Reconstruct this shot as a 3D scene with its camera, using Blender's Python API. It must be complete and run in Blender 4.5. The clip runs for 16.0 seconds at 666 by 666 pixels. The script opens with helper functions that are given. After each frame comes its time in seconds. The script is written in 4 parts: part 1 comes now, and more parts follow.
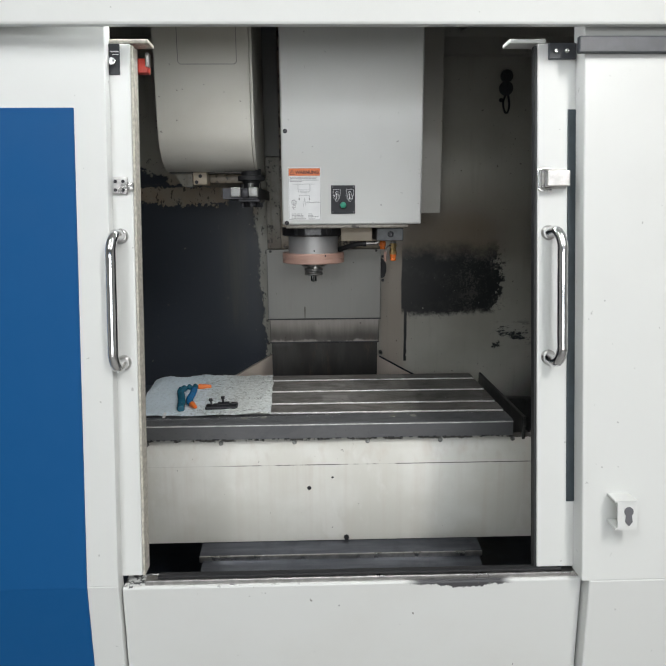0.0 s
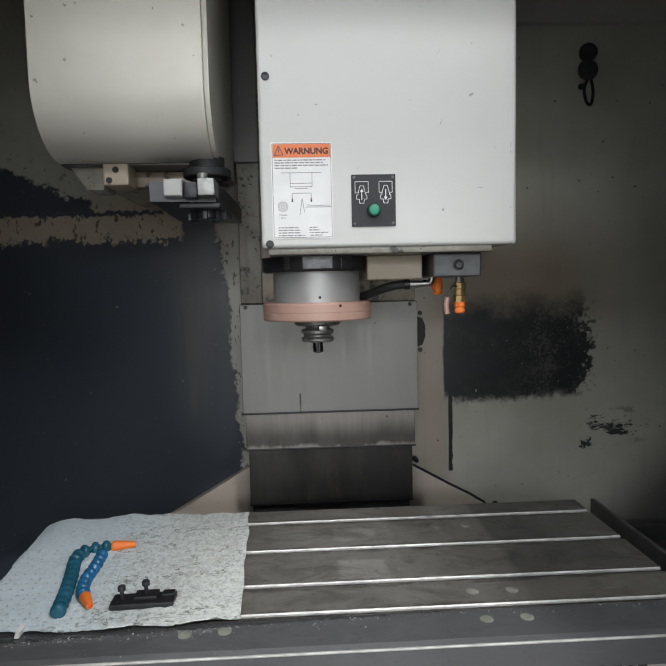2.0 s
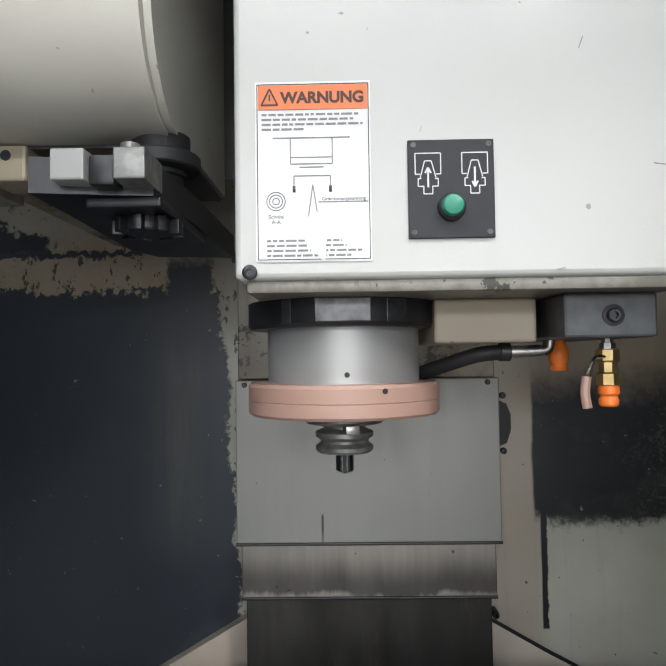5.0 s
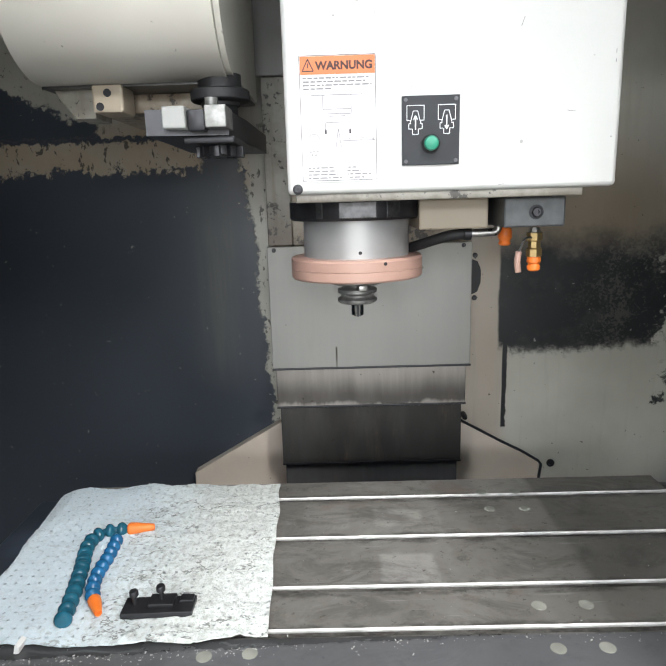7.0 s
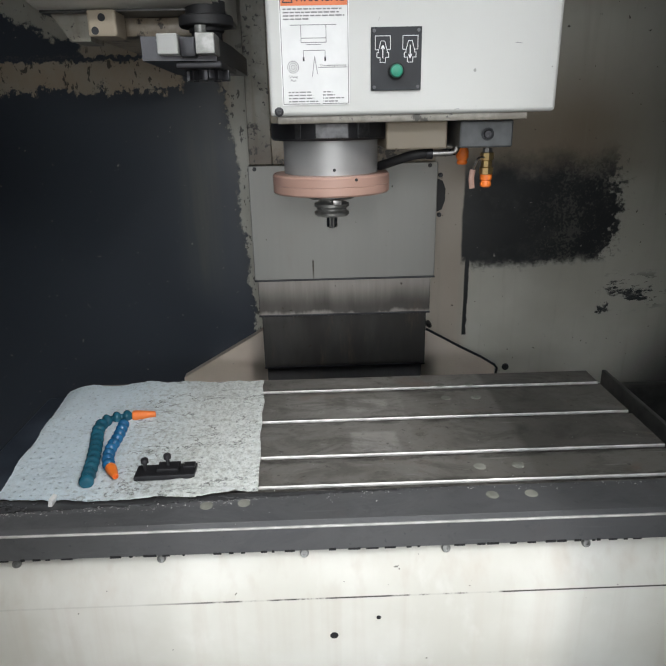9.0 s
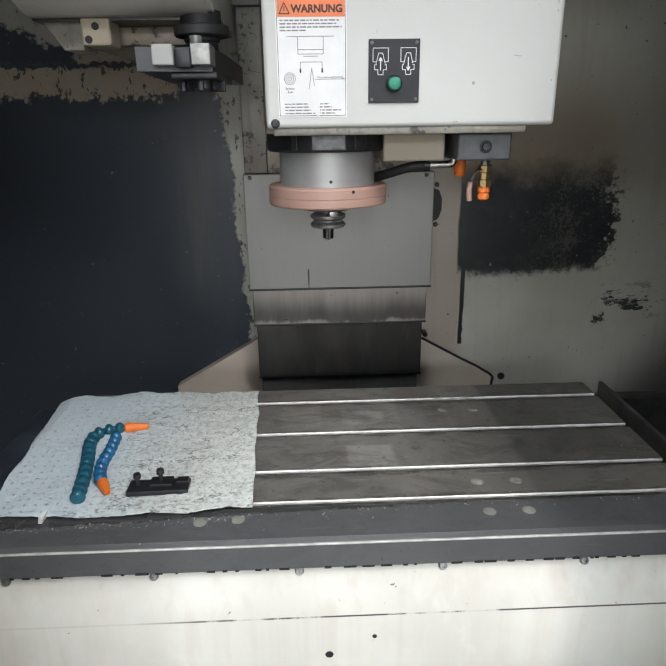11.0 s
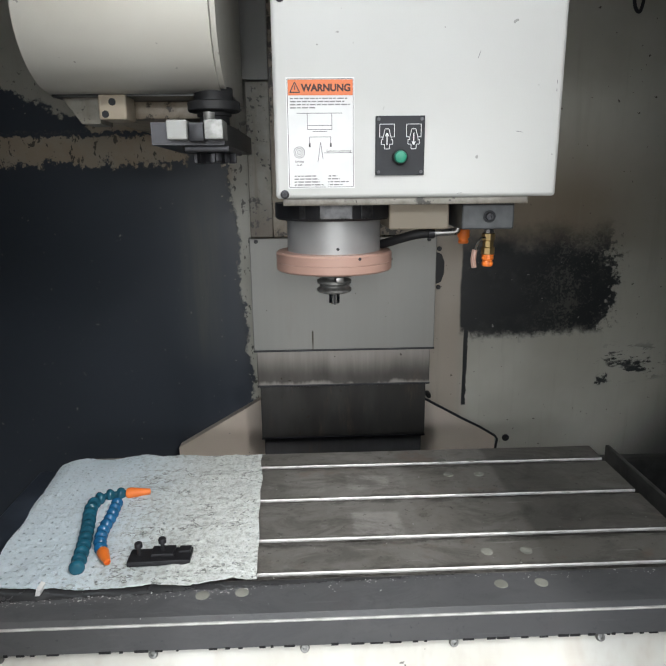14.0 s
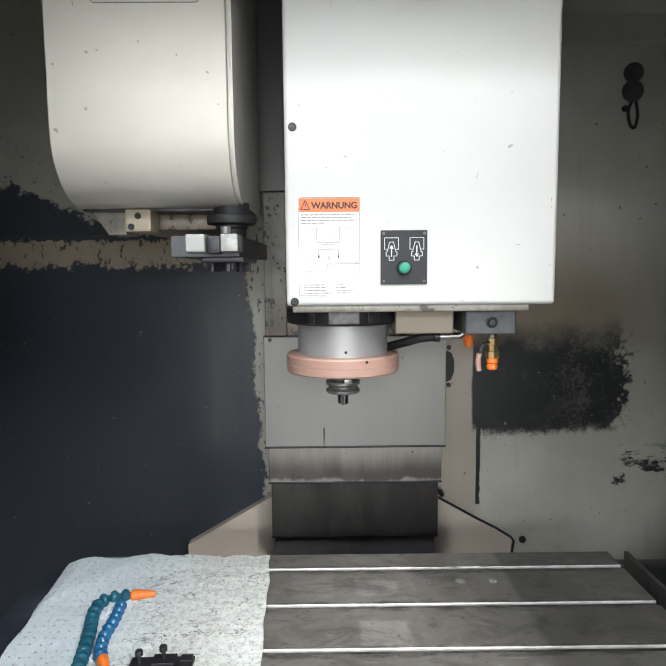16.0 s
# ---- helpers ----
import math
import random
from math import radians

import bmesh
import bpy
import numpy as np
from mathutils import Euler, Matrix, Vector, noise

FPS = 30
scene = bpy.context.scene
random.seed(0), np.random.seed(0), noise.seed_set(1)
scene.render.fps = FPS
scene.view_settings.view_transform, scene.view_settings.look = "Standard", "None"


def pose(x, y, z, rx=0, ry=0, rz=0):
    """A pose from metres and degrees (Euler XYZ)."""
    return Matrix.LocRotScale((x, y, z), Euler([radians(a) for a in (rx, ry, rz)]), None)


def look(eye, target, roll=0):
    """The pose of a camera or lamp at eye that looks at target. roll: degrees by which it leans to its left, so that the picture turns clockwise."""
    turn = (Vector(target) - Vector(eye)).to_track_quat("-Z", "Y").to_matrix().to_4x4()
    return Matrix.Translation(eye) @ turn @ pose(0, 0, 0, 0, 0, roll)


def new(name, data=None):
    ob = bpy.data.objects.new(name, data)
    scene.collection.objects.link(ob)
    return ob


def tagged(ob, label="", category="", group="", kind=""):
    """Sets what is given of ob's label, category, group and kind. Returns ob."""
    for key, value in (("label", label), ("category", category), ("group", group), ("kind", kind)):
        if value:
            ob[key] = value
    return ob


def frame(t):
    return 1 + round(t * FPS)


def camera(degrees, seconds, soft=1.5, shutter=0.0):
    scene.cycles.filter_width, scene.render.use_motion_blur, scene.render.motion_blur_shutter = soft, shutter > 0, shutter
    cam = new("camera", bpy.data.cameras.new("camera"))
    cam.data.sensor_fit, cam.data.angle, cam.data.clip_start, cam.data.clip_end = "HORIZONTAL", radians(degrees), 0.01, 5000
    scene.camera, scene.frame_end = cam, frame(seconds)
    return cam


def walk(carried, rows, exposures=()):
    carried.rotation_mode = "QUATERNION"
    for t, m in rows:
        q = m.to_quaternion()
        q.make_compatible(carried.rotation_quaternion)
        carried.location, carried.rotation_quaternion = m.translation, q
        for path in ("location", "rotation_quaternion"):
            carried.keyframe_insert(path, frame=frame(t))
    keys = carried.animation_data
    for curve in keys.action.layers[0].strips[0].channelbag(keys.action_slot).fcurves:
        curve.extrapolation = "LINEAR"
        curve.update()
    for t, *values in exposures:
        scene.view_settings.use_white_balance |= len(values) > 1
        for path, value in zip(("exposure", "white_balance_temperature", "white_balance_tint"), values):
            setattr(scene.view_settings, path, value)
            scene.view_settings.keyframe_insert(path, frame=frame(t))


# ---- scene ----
EXPOSURES = [(0.0, -0.33), (1.0, -0.22), (2.0, 0.0), (2.5, 0.1), (3.0, 0.25), (3.5, 0.35), (4.2, 0.4), (6.3, 0.4), (6.7, 0.7), (7.0, 0.92), (7.5, 0.75), (8.0, 0.3), (8.5, 0.1), (9.0, 0.15), (12.0, 0.28), (13.0, 0.38), (14.0, 0.33), (14.5, 0.36), (15.2, 0.52), (15.6, 0.58), (16.0, 0.75)]
cam = camera(57.42, 16.0)
# seconds, x, y, z, yaw, pitch, roll
ROWS = [
    (0, 0.0000, -0.0001, 1.5440, -1.45, -11.41, -0.42),
    (0.5, 0.0268, 0.0736, 1.5297, -1.56, -11.13, -0.61),
    (1, 0.0709, 0.2818, 1.5027, -0.47, -9.69, 0.74),
    (1.5, 0.0010, 0.6402, 1.4849, -0.17, -8.25, -0.61),
    (2, -0.0420, 0.9350, 1.4318, -2.81, -4.51, -1.25),
    (2.5, -0.0310, 1.2812, 1.3666, -1.58, -1.70, -1.46),
    (3, -0.0008, 1.4824, 1.3393, 1.16, 0.26, -0.36),
    (3.5, 0.0057, 1.4913, 1.3348, 0.99, -0.14, -0.47),
    (4, 0.0085, 1.4979, 1.3377, 0.66, -0.59, -0.66),
    (4.2, 0.0083, 1.4999, 1.3558, 0.68, -0.31, -0.84),
    (6.3, -0.0533, 1.3142, 1.5101, 1.29, 4.82, -0.46),
    (6.5, -0.0493, 1.2842, 1.5201, 1.19, -2.78, -0.46),
    (7, -0.0407, 1.1455, 1.4923, 0.84, -12.51, -1.70),
    (7.5, -0.0407, 1.0783, 1.5090, 0.73, -13.39, -1.45),
    (8, -0.0441, 1.0114, 1.4941, -0.63, -17.60, -1.09),
    (8.5, -0.0434, 0.9919, 1.4948, -1.18, -19.07, -1.55),
    (9, -0.0429, 0.9920, 1.4949, -1.35, -19.50, -1.21),
    (11.5, -0.0473, 1.0124, 1.5110, -1.96, -19.01, -0.84),
    (12, -0.0498, 1.0107, 1.5138, -1.87, -17.05, -0.93),
    (12.5, -0.0534, 1.0169, 1.5198, -1.88, -15.78, -0.69),
    (13, -0.0575, 1.0196, 1.5130, -2.22, -14.15, -0.45),
    (13.5, -0.0577, 1.0126, 1.5256, -2.00, -14.01, -0.62),
    (14, -0.0585, 1.0143, 1.5264, -2.12, -14.11, -0.61),
    (14.5, -0.0589, 1.0210, 1.5441, -1.96, -9.66, -0.36),
    (15, -0.0567, 1.0091, 1.5456, -1.42, -3.74, -0.42),
    (15.5, -0.0539, 0.9997, 1.5477, -0.97, -2.72, -0.49),
    (16, -0.0391, 0.9893, 1.5569, -0.38, -5.87, -0.47),
]
walk(cam, [(t, pose(x, y, z, 90 + pitch, 0, yaw) @ pose(0, 0, 0, 0, 0, roll)) for t, x, y, z, yaw, pitch, roll in ROWS], EXPOSURES)

# ---- light ----
world = bpy.data.worlds.new("world")
scene.world = world
world.use_nodes = True
wn, wl = world.node_tree.nodes, world.node_tree.links
sky = wn.new("ShaderNodeTexSky")
sky.sky_type, sky.sun_disc = "NISHITA", False
sky.sun_elevation, sky.sun_rotation = radians(40), radians(200)
wl.new(sky.outputs[0], wn["Background"].inputs[0])
wn["Background"].inputs[1].default_value = 0.06


def area(name, m, sx, sy, power, colour=(1, 1, 1)):
    d = bpy.data.lights.new(name, "AREA")
    d.shape, d.size, d.size_y, d.energy, d.color = "RECTANGLE", sx, sy, power, colour
    ob = new(name, d)
    ob.matrix_world = m
    return ob


# daylight through the hall's gate behind the camera, brightest where the sky shows in its upper part, and two rows of roof lights
area("gate_daylight", look((0.3, -5.4, 1.5), (0.1, 1.5, 1.3)), 5.0, 2.0, 78, (0.94, 0.975, 1.0))
area("gate_sky_light", look((0.3, -5.4, 2.98), (0.1, 1.5, 1.5)), 5.0, 0.55, 108, (0.95, 0.98, 1.0))
area("roof_light", look((-1.2, -0.6, 4.4), (-0.4, 0.9, 1.0)), 0.5, 3.4, 120, (0.95, 0.98, 1.0))
area("roof_light", look((1.6, -0.6, 4.4), (0.8, 0.9, 1.0)), 0.5, 3.4, 220, (1.0, 0.99, 0.97))


# an assumed work lamp, out of view: a tube added on the underside of the front header
area("assumed_lamp_light", look((-0.05, 1.585, 2.033), (-0.05, 1.66, 0.9)), 1.05, 0.06, 4.0, (0.95, 0.98, 1.0))


# ---- materials ----
class Mat:
    """A small wrapper round one node material."""

    def __init__(self, name):
        self.m = bpy.data.materials.new(name)
        self.m.use_nodes = True
        self.n, self.l = self.m.node_tree.nodes, self.m.node_tree.links
        self.b = self.n["Principled BSDF"]
        self.co = self.n.new("ShaderNodeTexCoord").outputs["Object"]

    def put(self, socket, value):
        if isinstance(value, bpy.types.NodeSocket):
            self.l.new(value, socket)
        else:
            socket.default_value = (*value, 1) if isinstance(value, tuple) and len(value) == 3 and socket.type == "RGBA" else value

    def set(self, **kw):
        for k, v in kw.items():
            self.put(self.b.inputs[k.replace("_", " ")], v)
        return self

    def math(self, op, a, b=0.0, c=0.0, clamp=False):
        n = self.n.new("ShaderNodeMath")
        n.operation, n.use_clamp = op, clamp
        for s, v in zip(n.inputs, (a, b, c)):
            self.put(s, v)
        return n.outputs[0]

    def scaled(self, sx, sy, sz):
        n = self.n.new("ShaderNodeMapping")
        n.inputs["Scale"].default_value = (sx, sy, sz)
        self.l.new(self.co, n.inputs["Vector"])
        return n.outputs[0]

    def noise(self, scale, detail=4, rough=0.55, vec=None, out=0, dist=0.0):
        n = self.n.new("ShaderNodeTexNoise")
        n.inputs["Scale"].default_value, n.inputs["Detail"].default_value = scale, detail
        n.inputs["Roughness"].default_value, n.inputs["Distortion"].default_value = rough, dist
        self.l.new(vec or self.co, n.inputs["Vector"])
        return n.outputs[out]

    def ramp(self, fac, lo, hi, a=0.0, b=1.0):
        """Maps fac from lo..hi to a..b, smoothly, clamped."""
        n = self.n.new("ShaderNodeMapRange")
        n.interpolation_type = "SMOOTHSTEP"
        for i, v in enumerate((fac, lo, hi, a, b)):
            self.put(n.inputs[i], v)
        return n.outputs[0]

    def mix(self, fac, a, b):
        n = self.n.new("ShaderNodeMix")
        n.data_type = "RGBA"
        self.put(n.inputs[0], fac)
        self.put(n.inputs[6], a)
        self.put(n.inputs[7], b)
        return n.outputs[2]

    def xyz(self):
        n = self.n.new("ShaderNodeSeparateXYZ")
        self.l.new(self.co, n.inputs[0])
        return n.outputs

    def bump(self, height, strength=0.2, distance=0.002):
        n = self.n.new("ShaderNodeBump")
        n.inputs["Strength"].default_value, n.inputs["Distance"].default_value = strength, distance
        self.l.new(height, n.inputs["Height"])
        self.l.new(n.outputs[0], self.b.inputs["Normal"])
        return self


def painted(name, colour, dirt=(0.25, 0.22, 0.18), amount=0.35, rough=0.42, speck=0.5, peel=0.25):
    """Sheet metal paint: faint blotches, small chips, orange-peel relief."""
    m = Mat(name)
    big = m.ramp(m.noise(3.5, 5), 0.42, 0.75, 0, amount)
    c = m.mix(big, colour, tuple(0.75 * a + 0.25 * d for a, d in zip(colour, dirt)))
    if speck:
        s = m.ramp(m.noise(55, 2, 0.5), 0.745, 0.77, 0, speck)
        c = m.mix(s, c, (0.05, 0.045, 0.04))
    m.set(Base_Color=c, Roughness=m.ramp(m.noise(9, 4), 0.3, 0.7, rough - 0.06, rough + 0.1))
    return m.bump(m.noise(420, 2), peel, 0.0004).m


def metal(name, colour, rough=0.3, streak=(1, 1, 1), vary=0.3, stain=0.0, stain_colour=(0.1, 0.07, 0.05)):
    m = Mat(name)
    g = m.noise(40, 5, 0.6, m.scaled(*streak))
    c = m.mix(m.ramp(g, 0.3, 0.7), tuple(x * (1 - vary) for x in colour), colour)
    if stain:
        c = m.mix(m.ramp(m.noise(7, 6, 0.65), 0.45, 0.7, 0, stain), c, stain_colour)
    m.set(Base_Color=c, Metallic=1.0, Roughness=m.ramp(m.noise(13, 5), 0.3, 0.7, rough - 0.08, rough + 0.12))
    return m.bump(g, 0.08, 0.0006).m


def plain(name, colour, rough=0.5, metallic=0.0, vary=0.25, scale=30, bump=0.1):
    m = Mat(name)
    g = m.noise(scale, 5)
    m.set(Base_Color=m.mix(m.ramp(g, 0.3, 0.7), tuple(x * (1 - vary) for x in colour), colour), Roughness=rough, Metallic=metallic)
    return m.bump(g, bump, 0.0008).m


WHITE = painted("white_paint", (0.67, 0.68, 0.665), amount=0.2, rough=0.38, speck=0.35)
HEADW = painted("head_white_paint", (0.52, 0.522, 0.508), amount=0.25, rough=0.36)
BEIGE = painted("beige_paint", (0.40, 0.34, 0.26), amount=0.5, rough=0.42)
CREAM = painted("cream_paint", (0.52, 0.505, 0.46), amount=0.5, rough=0.4)
BLUE = painted("blue_paint", (0.003, 0.078, 0.235), dirt=(0.006, 0.09, 0.25), amount=0.05, rough=0.55, speck=0.0, peel=0.1)
BLUE.node_tree.nodes["Principled BSDF"].inputs["Specular IOR Level"].default_value = 0.22
SLATE = plain("slate_strip", (0.035, 0.05, 0.06), 0.45)
RAIL = plain("dark_rail", (0.05, 0.055, 0.065), 0.4)
BLACK = plain("black_plastic", (0.019, 0.021, 0.026), 0.6)
RUBBER = plain("black_rubber", (0.018, 0.018, 0.02), 0.6)
BLACKSTEEL = plain("blackened_steel", (0.045, 0.045, 0.05), 0.38, 0.6)
STEEL = metal("machined_steel", (0.55, 0.54, 0.53), 0.3)
CHROME = metal("polished_steel", (0.78, 0.78, 0.78), 0.14, vary=0.1)
BRASS = metal("brass", (0.78, 0.58, 0.28), 0.35)
COPPER = painted("copper_paint", (0.40, 0.25, 0.205), dirt=(0.10, 0.06, 0.045), amount=1.0, rough=0.35, speck=0.6)
ORANGE = plain("orange_plastic", (0.85, 0.2, 0.03), 0.4, vary=0.15)
RED = plain("red_plastic", (0.6, 0.05, 0.03), 0.4)
GREEN = plain("green_plastic", (0.03, 0.28, 0.18), 0.35)
BLUEHOSE = plain("blue_plastic", (0.015, 0.13, 0.30), 0.25, vary=0.35)
TEAL = plain("teal_plastic", (0.015, 0.11, 0.17), 0.25, vary=0.35)
LABEL = plain("label_white", (0.74, 0.74, 0.74), 0.45, vary=0.08)
INK = plain("ink", (0.03, 0.03, 0.035), 0.6, vary=0.1)
GREY = plain("grey_ink", (0.13, 0.13, 0.14), 0.6, vary=0.1)
WARN = plain("warning_orange", (0.75, 0.19, 0.06), 0.45, vary=0.08)
HALLFLOOR = plain("hall_concrete", (0.28, 0.27, 0.26), 0.6, scale=6)
HALLWALL = plain("hall_wall", (0.6, 0.6, 0.58), 0.7, scale=4, vary=0.1)


# ---- shapes ----
def box(bm, x0, x1, y0, y1, z0, z1, bevel=0.0, seg=2, m=None):
    r = bmesh.ops.create_cube(bm, size=1.0)
    vs = r["verts"]
    bmesh.ops.transform(bm, matrix=Matrix.LocRotScale(((x0 + x1) / 2, (y0 + y1) / 2, (z0 + z1) / 2), None, (abs(x1 - x0), abs(y1 - y0), abs(z1 - z0))), verts=vs)
    if bevel:
        es = list({e for v in vs for e in v.link_edges})
        out = bmesh.ops.bevel(bm, geom=es, offset=bevel, segments=seg, profile=0.5, affect="EDGES")
        vs = out["verts"]
    if m:
        bmesh.ops.transform(bm, matrix=m, verts=vs)
    return bm


def cyl(bm, r0, r1, m, depth, seg=32, bevel=0.0):
    """A frustum along the local z of m, from 0 to depth."""
    r = bmesh.ops.create_cone(bm, cap_ends=True, segments=seg, radius1=r0, radius2=r1, depth=depth)
    vs = r["verts"]
    bmesh.ops.translate(bm, vec=(0, 0, depth / 2), verts=vs)
    if bevel:
        es = [e for e in {e for v in vs for e in v.link_edges} if len(e.link_faces) == 2 and any(len(f.verts) > 4 for f in e.link_faces)]
        vs = bmesh.ops.bevel(bm, geom=es, offset=bevel, segments=2, profile=0.5, affect="EDGES")["verts"] + [v for v in vs if v.is_valid]
        vs = list(set(vs))
    bmesh.ops.transform(bm, matrix=m, verts=vs)
    return bm


def lathe(bm, profile, m, seg=48):
    """Turns (radius, height) pairs round the local z of m."""
    rings = []
    for r, h in profile:
        rings.append([bm.verts.new(m @ Vector((r * math.cos(2 * math.pi * i / seg), r * math.sin(2 * math.pi * i / seg), h))) for i in range(seg)])
    for a, b in zip(rings, rings[1:]):
        for i in range(seg):
            bm.faces.new((a[i], a[(i + 1) % seg], b[(i + 1) % seg], b[i]))
    bm.faces.new(rings[0][::-1])
    bm.faces.new(rings[-1])
    return bm


def prism(bm, outline, x0, x1, axis="x"):
    """Extrudes an outline of (y, z) along x, or of (x, z) along y, or of (x, y) along z."""
    def at(u, v, w):
        return {"x": (w, u, v), "y": (u, w, v), "z": (u, v, w)}[axis]
    a = [bm.verts.new(at(u, v, x0)) for u, v in outline]
    b = [bm.verts.new(at(u, v, x1)) for u, v in outline]
    n = len(outline)
    bm.faces.new(a)
    bm.faces.new(b[::-1])
    for i in range(n):
        bm.faces.new((a[(i + 1) % n], a[i], b[i], b[(i + 1) % n]))
    return bm


def tube(bm, pts, r, seg=12, smooth=6):
    """A round tube along a Catmull-Rom line through pts."""
    p = [Vector(q) for q in pts]
    line = []
    for i in range(len(p) - 1):
        a, b, c, d = p[max(i - 1, 0)], p[i], p[i + 1], p[min(i + 2, len(p) - 1)]
        for k in range(smooth):
            t = k / smooth
            line.append(0.5 * (2 * b + (c - a) * t + (2 * a - 5 * b + 4 * c - d) * t * t + (3 * b - a - 3 * c + d) * t ** 3))
    line.append(p[-1])
    rings, up = [], Vector((0.123, 0.456, 0.88))
    for i, q in enumerate(line):
        d = (line[min(i + 1, len(line) - 1)] - line[max(i - 1, 0)]).normalized()
        u = (up - up.dot(d) * d).normalized()
        up, v = u, d.cross(u)
        rings.append([bm.verts.new(q + r * (math.cos(2 * math.pi * k / seg) * u + math.sin(2 * math.pi * k / seg) * v)) for k in range(seg)])
    for a, b in zip(rings, rings[1:]):
        for i in range(seg):
            bm.faces.new((a[i], a[(i + 1) % seg], b[(i + 1) % seg], b[i]))
    bm.faces.new(rings[0][::-1])
    bm.faces.new(rings[-1])
    return bm


def part(name, bm, material, parent=None, label="", smooth=35):
    bmesh.ops.recalc_face_normals(bm, faces=bm.faces)
    bm.edges.index_update()
    me = bpy.data.meshes.new(name)
    crisp = [e.index for e in bm.edges if len(e.link_faces) == 2 and e.calc_face_angle(0) > 0.14 and max(f.calc_area() for f in e.link_faces) > 12 * min(f.calc_area() for f in e.link_faces)]
    bm.to_mesh(me)
    bm.free()
    for q in material if isinstance(material, (list, tuple)) else (material,):
        me.materials.append(q)
    if smooth:
        me.shade_smooth()
        me.set_sharp_from_angle(angle=radians(smooth))
        for k in crisp:
            me.edges[k].use_edge_sharp = True
    ob = new(name, me)
    ob.parent = parent
    if label:
        ob["label"] = label
    return ob


def thing(name, label, category, group="", kind=""):
    return tagged(new(name), label, category, group, kind)


def B(*a, **k):
    return box(bmesh.new(), *a, **k)


def screw(parent, x, y, z, r=0.006, h=0.004, name="screw", material=None):
    """A socket screw whose head faces the front."""
    bm = lathe(bmesh.new(), [(r, 0), (r, h * 0.7), (r * 0.8, h), (r * 0.45, h), (r * 0.42, h * 0.3), (0.0004, h * 0.3)], pose(x, y, z, 90, 0, 0), 20)
    return part(name, bm, material or BLACKSTEEL, parent)


def wall_paint():
    """Cream enclosure paint with the black, oil-soaked and stripped patches that it has, a darker lower right and a
    painted sheen.
    """
    m = Mat("enclosure_paint")
    x, y, z = m.xyz()
    fine, mid, big = m.noise(60, 6, 0.7), m.noise(14, 5, 0.6), m.noise(3, 4)
    runs = m.noise(30, 4, 0.6, m.scaled(1, 1, 0.07))

    def jit(v, n, amp):
        return m.math("ADD", v, m.math("MULTIPLY", m.math("SUBTRACT", n, 0.5), amp))

    def all_of(*a):
        r = a[0]
        for q in a[1:]:
            r = m.math("MULTIPLY", r, q)
        return r

    def any_of(*a):
        r = a[0]
        for q in a[1:]:
            r = m.math("MAXIMUM", r, q)
        return r

    xa, za, zr = jit(x, mid, 0.05), jit(z, mid, 0.05), jit(jit(z, fine, 0.10), m.noise(26, 4, 0.6, m.scaled(1, 1, 0.35)), 0.10)
    xf, zf = jit(x, fine, 0.05), jit(z, fine, 0.05)
    left = all_of(m.ramp(m.math("MULTIPLY_ADD", z, 0.063, jit(xa, fine, 0.05)), -0.184, -0.174, 1, 0), m.ramp(zr, 1.572, 1.58, 1, 0))
    strip = all_of(m.ramp(xf, -0.40, -0.385), m.ramp(xf, -0.30, -0.285, 1, 0), m.ramp(zf, 1.62, 1.66, 1, 0))
    top_line = m.math("MULTIPLY_ADD", x, -0.42, 1.41)
    upper = all_of(m.ramp(jit(jit(m.math("SUBTRACT", z, top_line), mid, 0.16), fine, 0.08), -0.008, 0.008, 1, 0), m.ramp(zf, 1.652, 1.662), m.ramp(xf, -0.66, -0.645, 1, 0))
    seamline = all_of(m.ramp(zf, 1.645, 1.65), m.ramp(zf, 1.658, 1.663, 1, 0), m.ramp(x, -0.45, -0.44, 1, 0))
    xr, zs = jit(jit(jit(x, mid, 0.2), fine, 0.14), m.math("MULTIPLY", m.math("ABSOLUTE", m.math("SUBTRACT", z, 1.24)), -1.0), -0.25), jit(jit(z, mid, 0.05), fine, 0.05)
    blot = all_of(m.ramp(jit(x, mid, 0.012), 0.382, 0.39), m.ramp(xr, 0.965, 0.985, 1, 0), m.ramp(jit(zs, big, 0.08), 1.055, 1.085), m.ramp(jit(zs, mid, 0.06), 1.31, 1.42, 1, 0))
    drip = all_of(m.ramp(jit(x, runs, 0.012), 0.399, 0.402), m.ramp(jit(x, fine, 0.014), 0.411, 0.414, 1, 0), m.ramp(z, 0.845, 0.85), m.ramp(z, 1.1, 1.12, 1, 0))
    streaks = m.noise(34, 5, 0.75, m.scaled(0.35, 1, 1))
    far_marks = all_of(m.ramp(x, 0.80, 0.86), m.ramp(x, 0.96, 1.06, 1, 0), m.ramp(z, 0.90, 0.95), m.ramp(z, 0.99, 1.05, 1, 0), m.ramp(streaks, 0.545, 0.565))
    spray = all_of(m.ramp(x, 0.70, 0.80), m.ramp(m.math("ADD", x, m.math("MULTIPLY", fine, 0.3)), 0.93, 1.03, 1, 0), m.ramp(z, 1.05, 1.12), m.ramp(z, 1.32, 1.42, 1, 0), m.ramp(m.noise(110, 4, 0.7), 0.535, 0.55))
    smudge = all_of(m.ramp(xf, 0.84, 0.86), m.ramp(jit(xf, streaks, 0.3), 0.92, 0.98, 1, 0), m.ramp(jit(zf, streaks, 0.12), 0.952, 0.962), m.ramp(jit(zf, streaks, 0.12), 0.972, 0.982, 1, 0))
